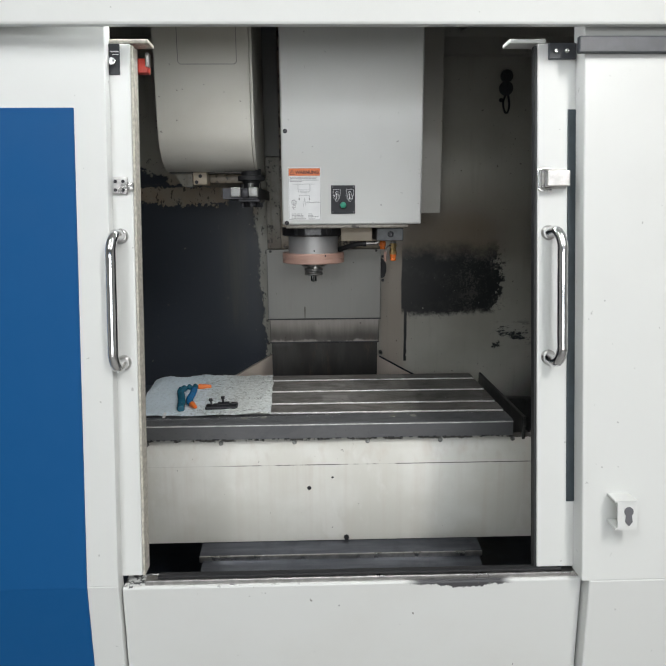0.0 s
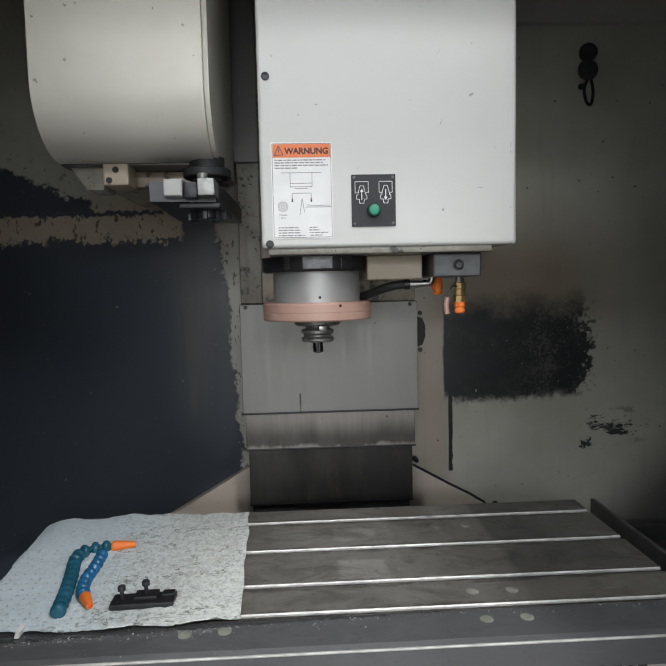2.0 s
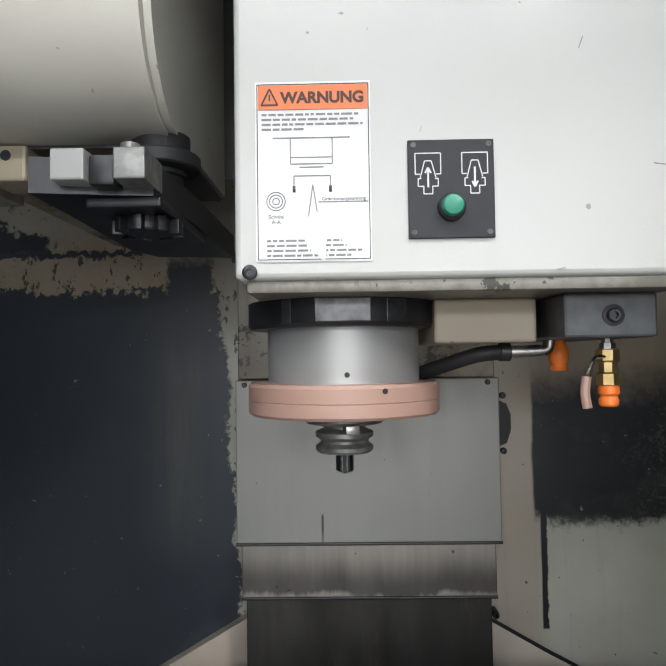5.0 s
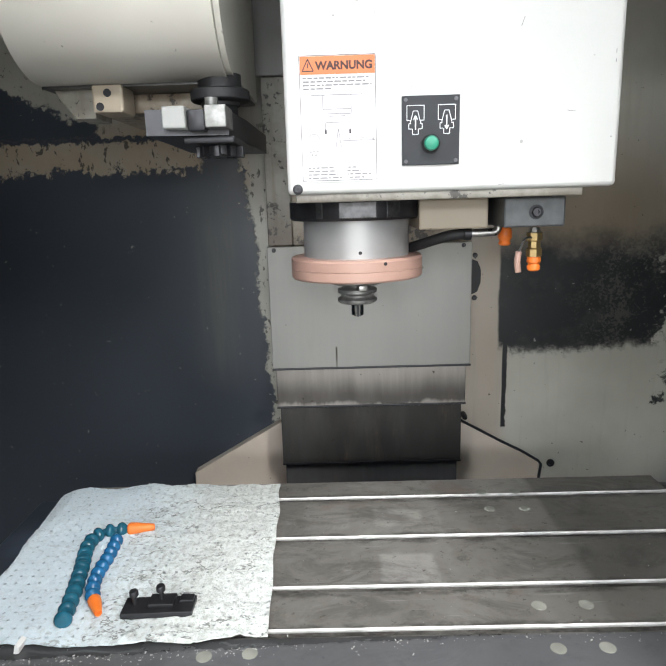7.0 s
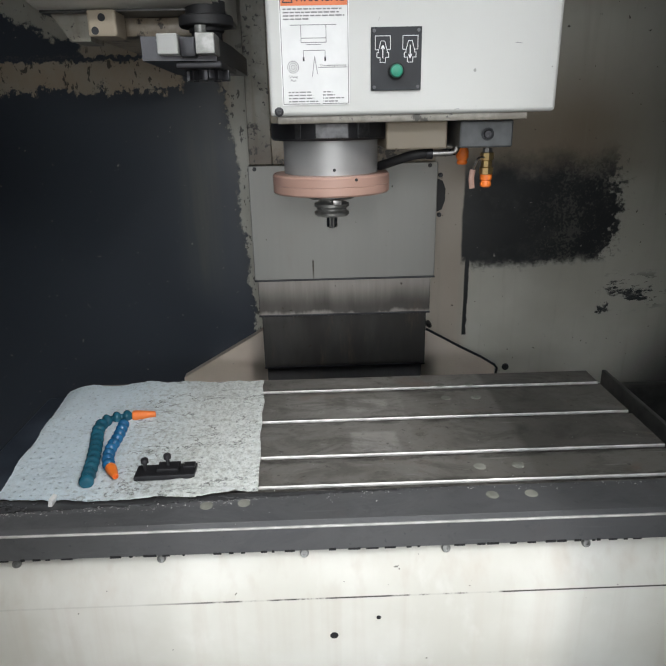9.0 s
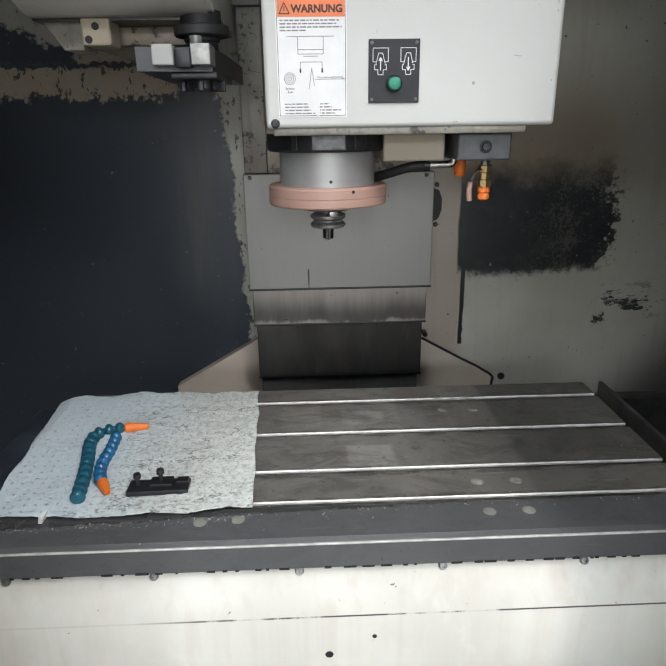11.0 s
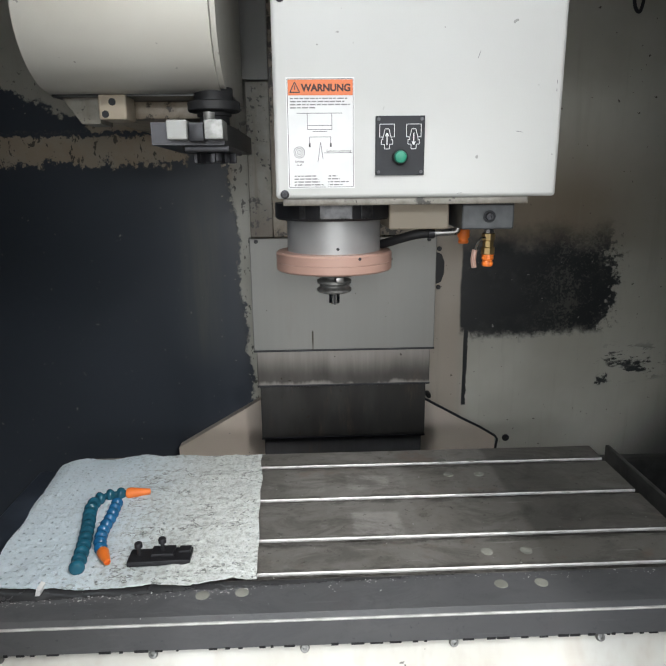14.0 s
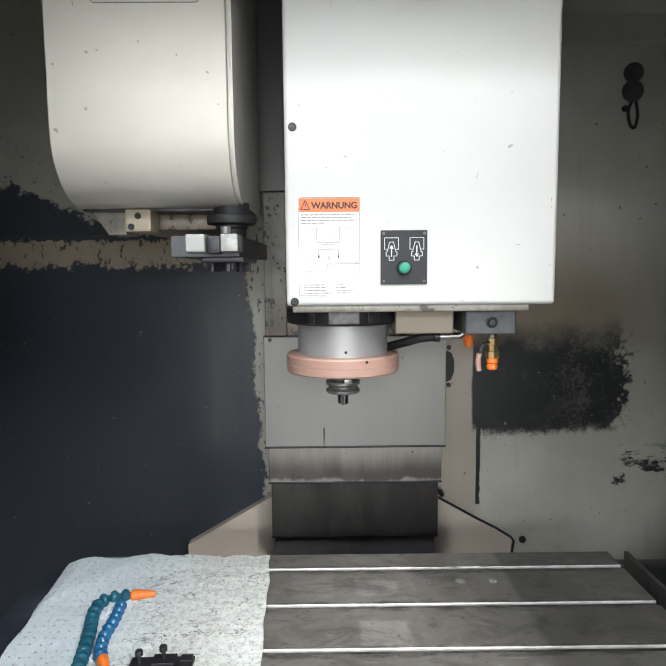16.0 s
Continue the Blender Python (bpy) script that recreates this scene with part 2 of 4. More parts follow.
    dot = all_of(m.ramp(jit(xf, mid, 0.03), 0.815, 0.822), m.ramp(xf, 0.85, 0.857, 1, 0), m.ramp(zf, 0.905, 0.912), m.ramp(zf, 0.93, 0.937, 1, 0))
    # the x minus z ramp darkens the wall softly towards the lower right
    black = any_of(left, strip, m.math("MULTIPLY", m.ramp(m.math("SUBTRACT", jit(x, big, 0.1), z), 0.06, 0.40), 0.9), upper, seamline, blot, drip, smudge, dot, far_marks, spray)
    flecks = m.ramp(m.noise(85, 2, 0.5), 0.75, 0.76)
    smear = m.math("MULTIPLY", m.ramp(m.noise(9, 6, 0.75), 0.5, 0.72), 0.5)
    ink = m.mix(m.ramp(x, 0.1, 0.3), (0.053, 0.062, 0.079), (0.026, 0.028, 0.030))
    speckle = m.math("MULTIPLY", m.ramp(m.math("ADD", m.math("MULTIPLY", m.noise(150, 4, 0.7), 0.6), m.math("MULTIPLY", m.noise(12, 4, 0.6), 0.4)), 0.535, 0.56), m.math("MULTIPLY", m.ramp(x, 0.52, 0.72), m.ramp(x, 0.85, 0.95, 1, 0)))
    ink = m.mix(m.math("MULTIPLY", speckle, 0.35), ink, (0.22, 0.22, 0.185))
    ink = m.mix(m.math("MULTIPLY", smear, m.ramp(x, 0.1, 0.5, 0, 0.3)), ink, (0.20, 0.20, 0.175))
    ink = m.mix(m.math("MULTIPLY", flecks, 0.7), ink, (0.4, 0.4, 0.36))
    # soft vertical highlight on the left patch, painted into the ink colour
    painted_sheen = all_of(m.ramp(x, -0.46, -0.36), m.ramp(x, -0.34, -0.30, 1, 0), m.ramp(z, 0.95, 1.15), m.ramp(z, 1.35, 1.55, 1, 0))
    ink = m.mix(m.math("MULTIPLY", painted_sheen, m.ramp(runs, 0.3, 0.7, 0.3, 1)), ink, (0.10, 0.105, 0.10))
    cream = m.mix(m.ramp(big, 0.35, 0.7), (0.48, 0.47, 0.41), (0.58, 0.57, 0.51))
    brown = all_of(m.ramp(x, 0.28, 0.42), m.ramp(x, 0.7, 1.0, 1, 0.2), m.ramp(z, 1.28, 1.36), m.ramp(z, 1.45, 1.75, 1, 0))
    cream = m.mix(m.math("MULTIPLY", brown, 0.85), cream, (0.20, 0.15, 0.10))
    pinkish = all_of(m.ramp(x, 0.27, 0.31), m.ramp(x, 0.37, 0.43, 1, 0), m.ramp(z, 0.7, 0.8), m.ramp(z, 1.3, 1.5, 1, 0))
    cream = m.mix(m.math("MULTIPLY", pinkish, 0.5), cream, (0.45, 0.34, 0.26))
    cream = m.mix(m.ramp(runs, 0.52, 0.8, 0, 0.3), cream, (0.3, 0.28, 0.23))
    tan = all_of(m.ramp(x, -0.30, -0.24, 1, 0), m.ramp(z, 1.50, 1.54), m.ramp(z, 1.66, 1.72, 1, 0.15))
    cream = m.mix(m.math("MULTIPLY", tan, m.ramp(mid, 0.3, 0.7, 0.5, 0.9)), cream, (0.44, 0.34, 0.24))
    pits = all_of(m.ramp(m.noise(48, 4, 0.65, m.scaled(1, 1, 0.45)), 0.585, 0.605), m.ramp(x, -0.17, -0.15, 1, 0), m.ramp(z, 1.66, 1.70, 1, 0))
    cream = m.mix(m.math("MULTIPLY", pits, 0.85), cream, (0.05, 0.045, 0.04))
    chips = any_of(m.ramp(m.noise(75, 2), 0.735, 0.745), all_of(m.ramp(mid, 0.56, 0.6), m.ramp(fine, 0.56, 0.6), m.ramp(z, 1.68, 1.8), m.ramp(z, 1.9, 2.0, 1, 0), m.ramp(x, -0.6, -0.55, 1, 0)))
    cream = m.mix(m.math("MULTIPLY", chips, 0.85), cream, (0.06, 0.05, 0.04))
    m.set(Base_Color=m.mix(black, cream, ink), Roughness=m.ramp(mid, 0.3, 0.7, 0.3, 0.42))
    return m.bump(m.math("ADD", m.math("MULTIPLY", black, -1.0), m.math("MULTIPLY", fine, 0.4)), 0.35, 0.0012).m


def table_steel():
    """Worn cast table top: grey, with rubbed rectangles, stains and scratches."""
    m = Mat("table_steel")
    x, y, z = m.xyz()
    n, f = m.noise(5, 6, 0.65), m.noise(70, 4, 0.6, m.scaled(0.3, 1, 1))
    wob = m.math("MULTIPLY", m.math("SUBTRACT", m.noise(45, 4, 0.6), 0.5), 0.02)
    xw, yw = m.math("ADD", x, wob), m.math("SUBTRACT", y, wob)

    def patch(x0, x1, y0, y1, soft=0.006):
        a = m.math("MULTIPLY", m.ramp(xw, x0 - soft, x0 + soft), m.ramp(xw, x1 - soft, x1 + soft, 1, 0))
        return m.math("MULTIPLY", a, m.math("MULTIPLY", m.ramp(yw, y0 - soft, y0 + soft), m.ramp(yw, y1 - soft, y1 + soft, 1, 0)))

    c = m.mix(m.ramp(n, 0.35, 0.7), (0.25, 0.235, 0.215), (0.34, 0.325, 0.305))
    c = m.mix(m.ramp(m.noise(3.2, 4, 0.5, m.scaled(1, 0.4, 1)), 0.48, 0.62, 0, 0.45), c, (0.19, 0.18, 0.165))
    for x0, x1, y0, y1, k, q in ((0.014, 0.104, 1.992, 2.072, 0.75, (0.50, 0.48, 0.455)), (0.012, 0.10, 2.160, 2.222, 0.7, (0.48, 0.46, 0.435)),
                                 (-0.12, -0.036, 2.155, 2.25, 0.35, (0.44, 0.42, 0.40)), (0.235, 0.335, 1.89, 2.34, 0.2, (0.42, 0.40, 0.38)),
                                 (0.135, 0.222, 2.0, 2.34, 0.3, (0.17, 0.155, 0.14)), (-0.15, 0.0, 1.89, 2.11, 0.25, (0.2, 0.185, 0.17))):
        c = m.mix(m.math("MULTIPLY", patch(x0, x1, y0, y1), m.ramp(m.noise(24, 5, 0.7), 0.3, 0.6, k * 0.5, k)), c, q)
    c = m.mix(m.ramp(m.noise(22, 5, 0.7), 0.58, 0.74, 0, 0.7), c, (0.10, 0.092, 0.08))
    c = m.mix(m.ramp(m.noise(70, 4, 0.7), 0.62, 0.68, 0, 0.7), c, (0.07, 0.065, 0.06))
    rust = m.math("MULTIPLY", m.ramp(m.noise(9, 5, 0.7), 0.56, 0.70), 0.4)
    c = m.mix(rust, c, (0.24, 0.145, 0.11))
    smears = m.noise(13, 6, 0.72, m.scaled(0.55, 1, 1), dist=0.6)
    c = m.mix(m.ramp(smears, 0.46, 0.66, 0, 0.6), c, (0.115, 0.108, 0.098))
    c = m.mix(m.ramp(m.noise(30, 5, 0.7, m.scaled(0.8, 1, 1)), 0.60, 0.72, 0, 0.4), c, (0.42, 0.40, 0.37))
    for sy in (1.883, 1.980, 2.122, 2.269):
        near = m.ramp(m.math("ABSOLUTE", m.math("SUBTRACT", m.math("ADD", y, m.math("MULTIPLY", wob, 0.9)), sy)), 0.010, 0.022, 1, 0)
        c = m.mix(m.math("MULTIPLY", near, m.ramp(m.noise(38, 5, 0.7, m.scaled(0.4, 1, 1)), 0.42, 0.6, 0, 0.75)), c, (0.06, 0.056, 0.05))
    c = m.mix(m.ramp(m.noise(90, 3, 0.6, m.scaled(0.06, 1, 1)), 0.64, 0.70, 0, 0.35), c, (0.5, 0.49, 0.47))
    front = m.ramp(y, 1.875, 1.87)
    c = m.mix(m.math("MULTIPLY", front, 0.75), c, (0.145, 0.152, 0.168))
    wet = m.math("MULTIPLY", m.ramp(m.math("SUBTRACT", yw, m.math("MULTIPLY_ADD", x, 0.045, 1.866)), -0.004, 0.002), m.math("MULTIPLY", m.ramp(y, 1.877, 1.873), m.ramp(x, 0.3, 0.5, 1, 0)))
    c = m.mix(m.math("MULTIPLY", wet, 0.6), c, (0.05, 0.05, 0.052))
    far = m.ramp(m.math("ADD", x, m.math("MULTIPLY", n, 0.04)), 0.352, 0.366)
    c = m.mix(m.math("MULTIPLY", m.math("MULTIPLY", far, m.ramp(yw, 1.97, 1.99)), m.ramp(m.noise(8, 5, 0.7), 0.3, 0.6, 0.25, 0.55)), c, (0.08, 0.078, 0.072))
    m.set(Base_Color=c, Metallic=0.55, Roughness=m.math("SUBTRACT", m.ramp(smears, 0.3, 0.7, 0.30, 0.52), m.math("MULTIPLY", wet, 0.18)))
    return m.bump(m.math("ADD", m.math("ADD", f, m.noise(160, 3)), m.math("MULTIPLY", smears, 1.5)), 0.18, 0.0007).m


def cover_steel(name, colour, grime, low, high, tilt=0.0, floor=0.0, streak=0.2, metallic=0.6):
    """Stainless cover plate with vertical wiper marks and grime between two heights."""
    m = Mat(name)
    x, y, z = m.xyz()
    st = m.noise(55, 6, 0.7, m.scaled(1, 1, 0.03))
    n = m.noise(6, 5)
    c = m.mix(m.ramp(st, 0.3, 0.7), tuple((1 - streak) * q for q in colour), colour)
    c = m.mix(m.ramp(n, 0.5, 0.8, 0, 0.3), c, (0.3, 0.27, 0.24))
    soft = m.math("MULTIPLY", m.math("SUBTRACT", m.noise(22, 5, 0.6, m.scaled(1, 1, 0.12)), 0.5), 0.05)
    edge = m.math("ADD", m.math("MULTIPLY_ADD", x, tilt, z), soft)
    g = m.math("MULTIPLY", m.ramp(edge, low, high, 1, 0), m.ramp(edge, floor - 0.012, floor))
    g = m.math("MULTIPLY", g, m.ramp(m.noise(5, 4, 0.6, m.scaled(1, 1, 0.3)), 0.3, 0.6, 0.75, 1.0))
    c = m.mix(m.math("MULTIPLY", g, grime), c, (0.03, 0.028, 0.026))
    if not grime:
        run = m.math("MULTIPLY", m.ramp(m.math("ABSOLUTE", m.math("ADD", x, 0.0545)), 0.0012, 0.003, 1, 0), m.math("MULTIPLY", m.ramp(z, 1.135, 1.142, 1, 0), m.ramp(z, 1.08, 1.12, 0.4, 1)))
        c = m.mix(run, c, (0.06, 0.05, 0.04))
    rust = m.math("MULTIPLY", m.ramp(m.noise(11, 5, 0.7, m.scaled(1, 1, 0.25)), 0.55, 0.75), 0.35 if grime else 0.1)
    c = m.mix(rust, c, (0.18, 0.12, 0.085))
    c = m.mix(m.ramp(m.noise(60, 2), 0.74, 0.755, 0, 0.8), c, (0.05, 0.04, 0.03))
    m.set(Base_Color=c, Metallic=metallic, Roughness=m.ramp(st, 0.3, 0.7, 0.42, 0.56))
    return m.bump(st, 0.06, 0.0005).m


def skirt_paint():
    m = Mat("skirt_paint")
    x, y, z = m.xyz()
    n, f = m.noise(4, 5), m.noise(45, 5, 0.65)
    c = m.mix(m.ramp(n, 0.4, 0.7), (0.60, 0.59, 0.54), (0.69, 0.685, 0.645))
    c = m.mix(m.ramp(m.noise(16, 4, 0.6, m.scaled(1, 1, 0.06)), 0.5, 0.8, 0, 0.25), c, (0.5, 0.40, 0.32))
    c = m.mix(m.ramp(m.noise(7, 5, 0.6, m.scaled(1, 1, 0.5)), 0.58, 0.66, 0, 0.3), c, (0.76, 0.755, 0.73))
    c = m.mix(m.math("MULTIPLY", m.ramp(m.noise(40, 3, 0.5, m.scaled(1, 1, 0.025)), 0.5, 0.75), m.ramp(z, 0.60, 0.75, 0.08, 0.18)), c, (0.42, 0.34, 0.28))
    worn = m.math("MULTIPLY", m.ramp(m.math("ADD", z, m.math("MULTIPLY", m.math("SUBTRACT", m.noise(90, 5, 0.75, m.scaled(0.5, 1, 1)), 0.5), 0.014)), 0.8365, 0.838), m.ramp(m.noise(26, 3, 0.6, m.scaled(1, 0.2, 0.2)), 0.44, 0.52, 0.15, 0.92))
    c = m.mix(worn, c, (0.05, 0.045, 0.04))
    fold = m.math("MULTIPLY", m.ramp(m.math("ABSOLUTE", m.math("SUBTRACT", z, 0.7715)), 0.0006, 0.0016, 1, 0), m.math("MULTIPLY", m.ramp(x, -0.36, -0.2, 0.12, 1), m.ramp(m.math("ADD", m.math("MULTIPLY", m.noise(4, 2), 0.7), m.math("MULTIPLY", f, 0.5)), 0.50, 0.60, 0.1, 1)))
    c = m.mix(fold, c, (0.05, 0.045, 0.04))
    c = m.mix(m.ramp(m.noise(60, 2), 0.74, 0.752, 0, 0.8), c, (0.06, 0.05, 0.04))
    m.set(Base_Color=c, Roughness=0.4)
    return m.bump(f, 0.08, 0.0005).m


def pad_cloth():
    """Felt with a grid of pressed dimples, grey oil mottling and thin creases."""
    m = Mat("absorbent_pad")
    n, f = m.noise(6, 5, 0.6), m.noise(260, 4, 0.7)
    x, y, z = m.xyz()
    where = m.ramp(m.math("ADD", x, m.math("MULTIPLY", n, 0.22)), -0.42, -0.24, 0.25, 1.0)
    mott = m.noise(75, 7, 0.75, m.scaled(1, 0.8, 1))
    fleck = m.noise(150, 5, 0.75)
    dirty = m.math("MULTIPLY", m.ramp(m.math("ADD", m.math("MULTIPLY", mott, 0.6), m.math("MULTIPLY", fleck, 0.4)), 0.44, 0.64), where)
    c = m.mix(m.ramp(x, -0.5, -0.25), (0.66, 0.76, 0.83), (0.74, 0.77, 0.75))
    c = m.mix(m.math("MULTIPLY", dirty, 0.7), c, (0.30, 0.31, 0.28))
    crease = m.math("ABSOLUTE", m.math("SUBTRACT", m.noise(11, 5, 0.62, m.scaled(0.7, 1.3, 1)), 0.5))
    line = m.math("MULTIPLY", m.math("MULTIPLY", m.ramp(crease, 0.003, 0.012, 1, 0), m.ramp(m.noise(14, 3), 0.44, 0.56)), where)
    c = m.mix(m.math("MULTIPLY", line, 0.75), c, (0.10, 0.11, 0.10))
    vor = m.n.new("ShaderNodeTexVoronoi")
    vor.voronoi_dimensions = "2D"
    vor.inputs["Scale"].default_value, vor.inputs["Randomness"].default_value = 56, 0.15
    m.l.new(m.scaled(1, 1, 1), vor.inputs["Vector"])
    pin = m.math("MULTIPLY", m.ramp(vor.outputs["Distance"], 0.04, 0.15, 1, 0), m.ramp(m.noise(30, 3), 0.35, 0.6, 0.15, 1))
    c = m.mix(m.math("MULTIPLY", pin, 0.5), c, (0.22, 0.27, 0.31))
    m.set(Base_Color=c, Roughness=0.9)
    relief = m.math("ADD", m.math("MULTIPLY", f, 0.5), m.math("MULTIPLY", m.noise(40, 6, 0.75), 2.2))
    return m.bump(m.math("SUBTRACT", relief, m.math("MULTIPLY", pin, 2.2)), 0.9, 0.004).m


def grimy_cream():
    m = Mat("grimy_cream")
    n, f = m.noise(9, 6, 0.7), m.noise(50, 5, 0.7)
    c = m.mix(m.ramp(n, 0.4, 0.6), (0.36, 0.31, 0.24), (0.24, 0.19, 0.14))
    c = m.mix(m.ramp(m.math("ADD", m.math("MULTIPLY", n, 0.6), m.math("MULTIPLY", f, 0.4)), 0.53, 0.57), c, (0.05, 0.04, 0.03))
    m.set(Base_Color=c, Roughness=0.4)
    return m.bump(f, 0.3, 0.001).m


def apron_paint():
    """White paint, flaked to black along the sill."""
    m = Mat("apron_paint")
    x, y, z = m.xyz()
    n, f = m.noise(9, 5, 0.65), m.noise(60, 5, 0.7)
    c = m.mix(m.ramp(m.noise(3, 4), 0.4, 0.75, 0, 0.5), (0.67, 0.68, 0.665), (0.61, 0.605, 0.575))
    zz = m.math("ADD", m.math("ADD", z, m.math("MULTIPLY", m.math("SUBTRACT", n, 0.5), 0.05)), m.math("MULTIPLY", m.math("SUBTRACT", f, 0.5), 0.02))
    chip = m.math("MULTIPLY", m.ramp(zz, 0.634, 0.637), m.math("MULTIPLY", m.ramp(x, 0.20, 0.25), m.ramp(x, 0.44, 0.48, 1, 0)))
    rim = m.math("MULTIPLY", m.ramp(zz, 0.650, 0.653), m.math("MULTIPLY", m.ramp(f, 0.5, 0.55), m.ramp(x, -0.12, -0.08, 1, 0.25)))
    c = m.mix(m.math("MAXIMUM", chip, rim), c, (0.06, 0.06, 0.065))
    c = m.mix(m.ramp(m.noise(60, 2), 0.755, 0.765, 0, 0.8), c, (0.1, 0.09, 0.08))
    m.set(Base_Color=c, Roughness=0.4)
    return m.bump(m.noise(420, 2), 0.2, 0.0004).m


APRON = apron_paint()
MAGCREAM = painted("magazine_paint", (0.56, 0.54, 0.485), dirt=(0.3, 0.22, 0.14), amount=0.6, rough=0.38)
GUSSET = painted("pinkish_cream_paint", (0.74, 0.65, 0.56), dirt=(0.3, 0.15, 0.08), amount=0.6, rough=0.45)
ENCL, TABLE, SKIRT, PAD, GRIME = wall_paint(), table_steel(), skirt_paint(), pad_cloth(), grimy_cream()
BRIGHT = plain("bright_slot_steel", (0.66, 0.655, 0.64), 0.5, 0.3, scale=40, vary=0.3)
COVER_A = cover_steel("cover_plate_clean", (0.32, 0.317, 0.30), 0.0, 0.9, 1.0, streak=0.06, metallic=0.35)
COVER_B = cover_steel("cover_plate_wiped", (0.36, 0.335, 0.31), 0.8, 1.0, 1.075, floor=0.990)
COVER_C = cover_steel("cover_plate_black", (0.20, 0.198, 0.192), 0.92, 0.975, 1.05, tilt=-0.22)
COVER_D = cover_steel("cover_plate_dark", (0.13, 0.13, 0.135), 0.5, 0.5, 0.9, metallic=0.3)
WAY = metal("way_cover_steel", (0.19, 0.20, 0.23), 0.4, (0.1, 1, 1), 0.35, 0.5, (0.05, 0.055, 0.06))
PAN = plain("oily_pan", (0.045, 0.056, 0.075), 0.3, scale=12, vary=0.5)
GUARD = plain("oily_guard_and_shade", (0.06, 0.06, 0.057), 0.38, 0.2, scale=25, vary=0.5)
SPINDLE = plain("spindle_steel", (0.42, 0.42, 0.42), 0.42, 0.45, scale=20, vary=0.1)
CASTGREY = plain("grey_block", (0.09, 0.095, 0.10), 0.42, 0.3, scale=60)
SLATEGREY = painted("grey_panel_paint", (0.33, 0.335, 0.325), amount=0.5, rough=0.4)
GASKET = plain("worn_seal_edge", (0.56, 0.53, 0.46), 0.7, scale=90, vary=0.35, bump=0.3)



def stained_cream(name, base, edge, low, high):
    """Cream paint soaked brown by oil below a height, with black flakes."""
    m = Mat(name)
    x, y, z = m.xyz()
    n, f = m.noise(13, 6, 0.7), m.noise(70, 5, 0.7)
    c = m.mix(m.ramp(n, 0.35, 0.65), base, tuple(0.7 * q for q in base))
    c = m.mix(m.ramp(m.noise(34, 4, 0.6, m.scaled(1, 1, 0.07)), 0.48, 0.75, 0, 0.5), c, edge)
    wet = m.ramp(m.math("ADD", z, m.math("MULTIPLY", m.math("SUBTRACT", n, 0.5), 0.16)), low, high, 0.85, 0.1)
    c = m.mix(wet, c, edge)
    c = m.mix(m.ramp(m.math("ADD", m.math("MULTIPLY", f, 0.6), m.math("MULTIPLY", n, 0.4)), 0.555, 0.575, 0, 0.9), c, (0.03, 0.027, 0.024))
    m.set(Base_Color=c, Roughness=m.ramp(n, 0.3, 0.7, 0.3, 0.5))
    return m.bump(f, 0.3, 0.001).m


STAINED = stained_cream("oil_stained_cream", (0.33, 0.315, 0.27), (0.13, 0.095, 0.065), 1.40, 1.50)
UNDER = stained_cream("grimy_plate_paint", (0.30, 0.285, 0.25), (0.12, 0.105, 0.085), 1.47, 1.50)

# ---- the hall round the machine ----
tagged(part("floor", B(-6, 6, -6, 6, -0.1, 0), HALLFLOOR), "grey concrete workshop floor under the machine", "floor", kind="structure")
tagged(part("wall_north", B(-6, 6, 5.8, 6, 0, 4.6), HALLWALL), "plain light workshop wall behind the machine", "wall", kind="structure")
tagged(part("wall_west", B(-6.2, -6, -6, 6, 0, 4.6), HALLWALL), "plain light workshop side wall", "wall", kind="structure")
tagged(part("wall_east", B(6, 6.2, -6, 6, 0, 4.6), HALLWALL), "plain light workshop side wall", "wall", kind="structure")
bm = B(-6, -2.4, -6, -5.8, 0, 4.6)
box(bm, 3.0, 6, -6, -5.8, 0, 4.6)
box(bm, -2.4, 3.0, -6, -5.8, 4.2, 4.6)
tagged(part("wall_south", bm, HALLWALL), "plain light workshop wall with an open gate", "wall", kind="structure")
tagged(part("ceiling", B(-6, 6, -6, 6, 4.6, 4.8), HALLWALL), "plain light workshop ceiling", "ceiling", kind="structure")

# ---- enclosure ----
# the front leans back; local y 0 is the doors' front plane
SLOPE = 0.16
FRONT = Matrix(((1, 0, 0, 0), (0, 1, SLOPE, 1.355 - SLOPE * 0.66), (0, 0, 1, 0), (0, 0, 0, 1)))


def F(*a, **k):
    return B(*a, m=FRONT, **k)


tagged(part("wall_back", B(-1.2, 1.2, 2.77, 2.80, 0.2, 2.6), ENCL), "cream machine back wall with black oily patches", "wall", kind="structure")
tagged(part("wall_left", B(-1.2, -1.17, 1.5, 2.77, 0.2, 2.6), PAN), "dark oily machine side wall", "wall", kind="structure")
tagged(part("wall_right", B(1.17, 1.2, 1.5, 2.77, 0.2, 2.6), PAN), "dark oily machine side wall", "wall", kind="structure")
tagged(part("enclosure_roof", B(-1.2, 1.2, 1.62, 2.8, 2.6, 2.63), CREAM), "cream sheet roof of the machine enclosure", "roof", kind="structure")
tagged(part("chip_pan", B(-1.17, 1.17, 1.40, 2.77, 0.28, 0.30), PAN), "black oily chip pan below the table", "pan", kind="structure")

tagged(part("side_tray", B(0.72, 1.165, 2.72, 2.768, 0.301, 0.67, bevel=0.006), GUARD), "dark oily splash tray beside the table", "tray", kind="structure")

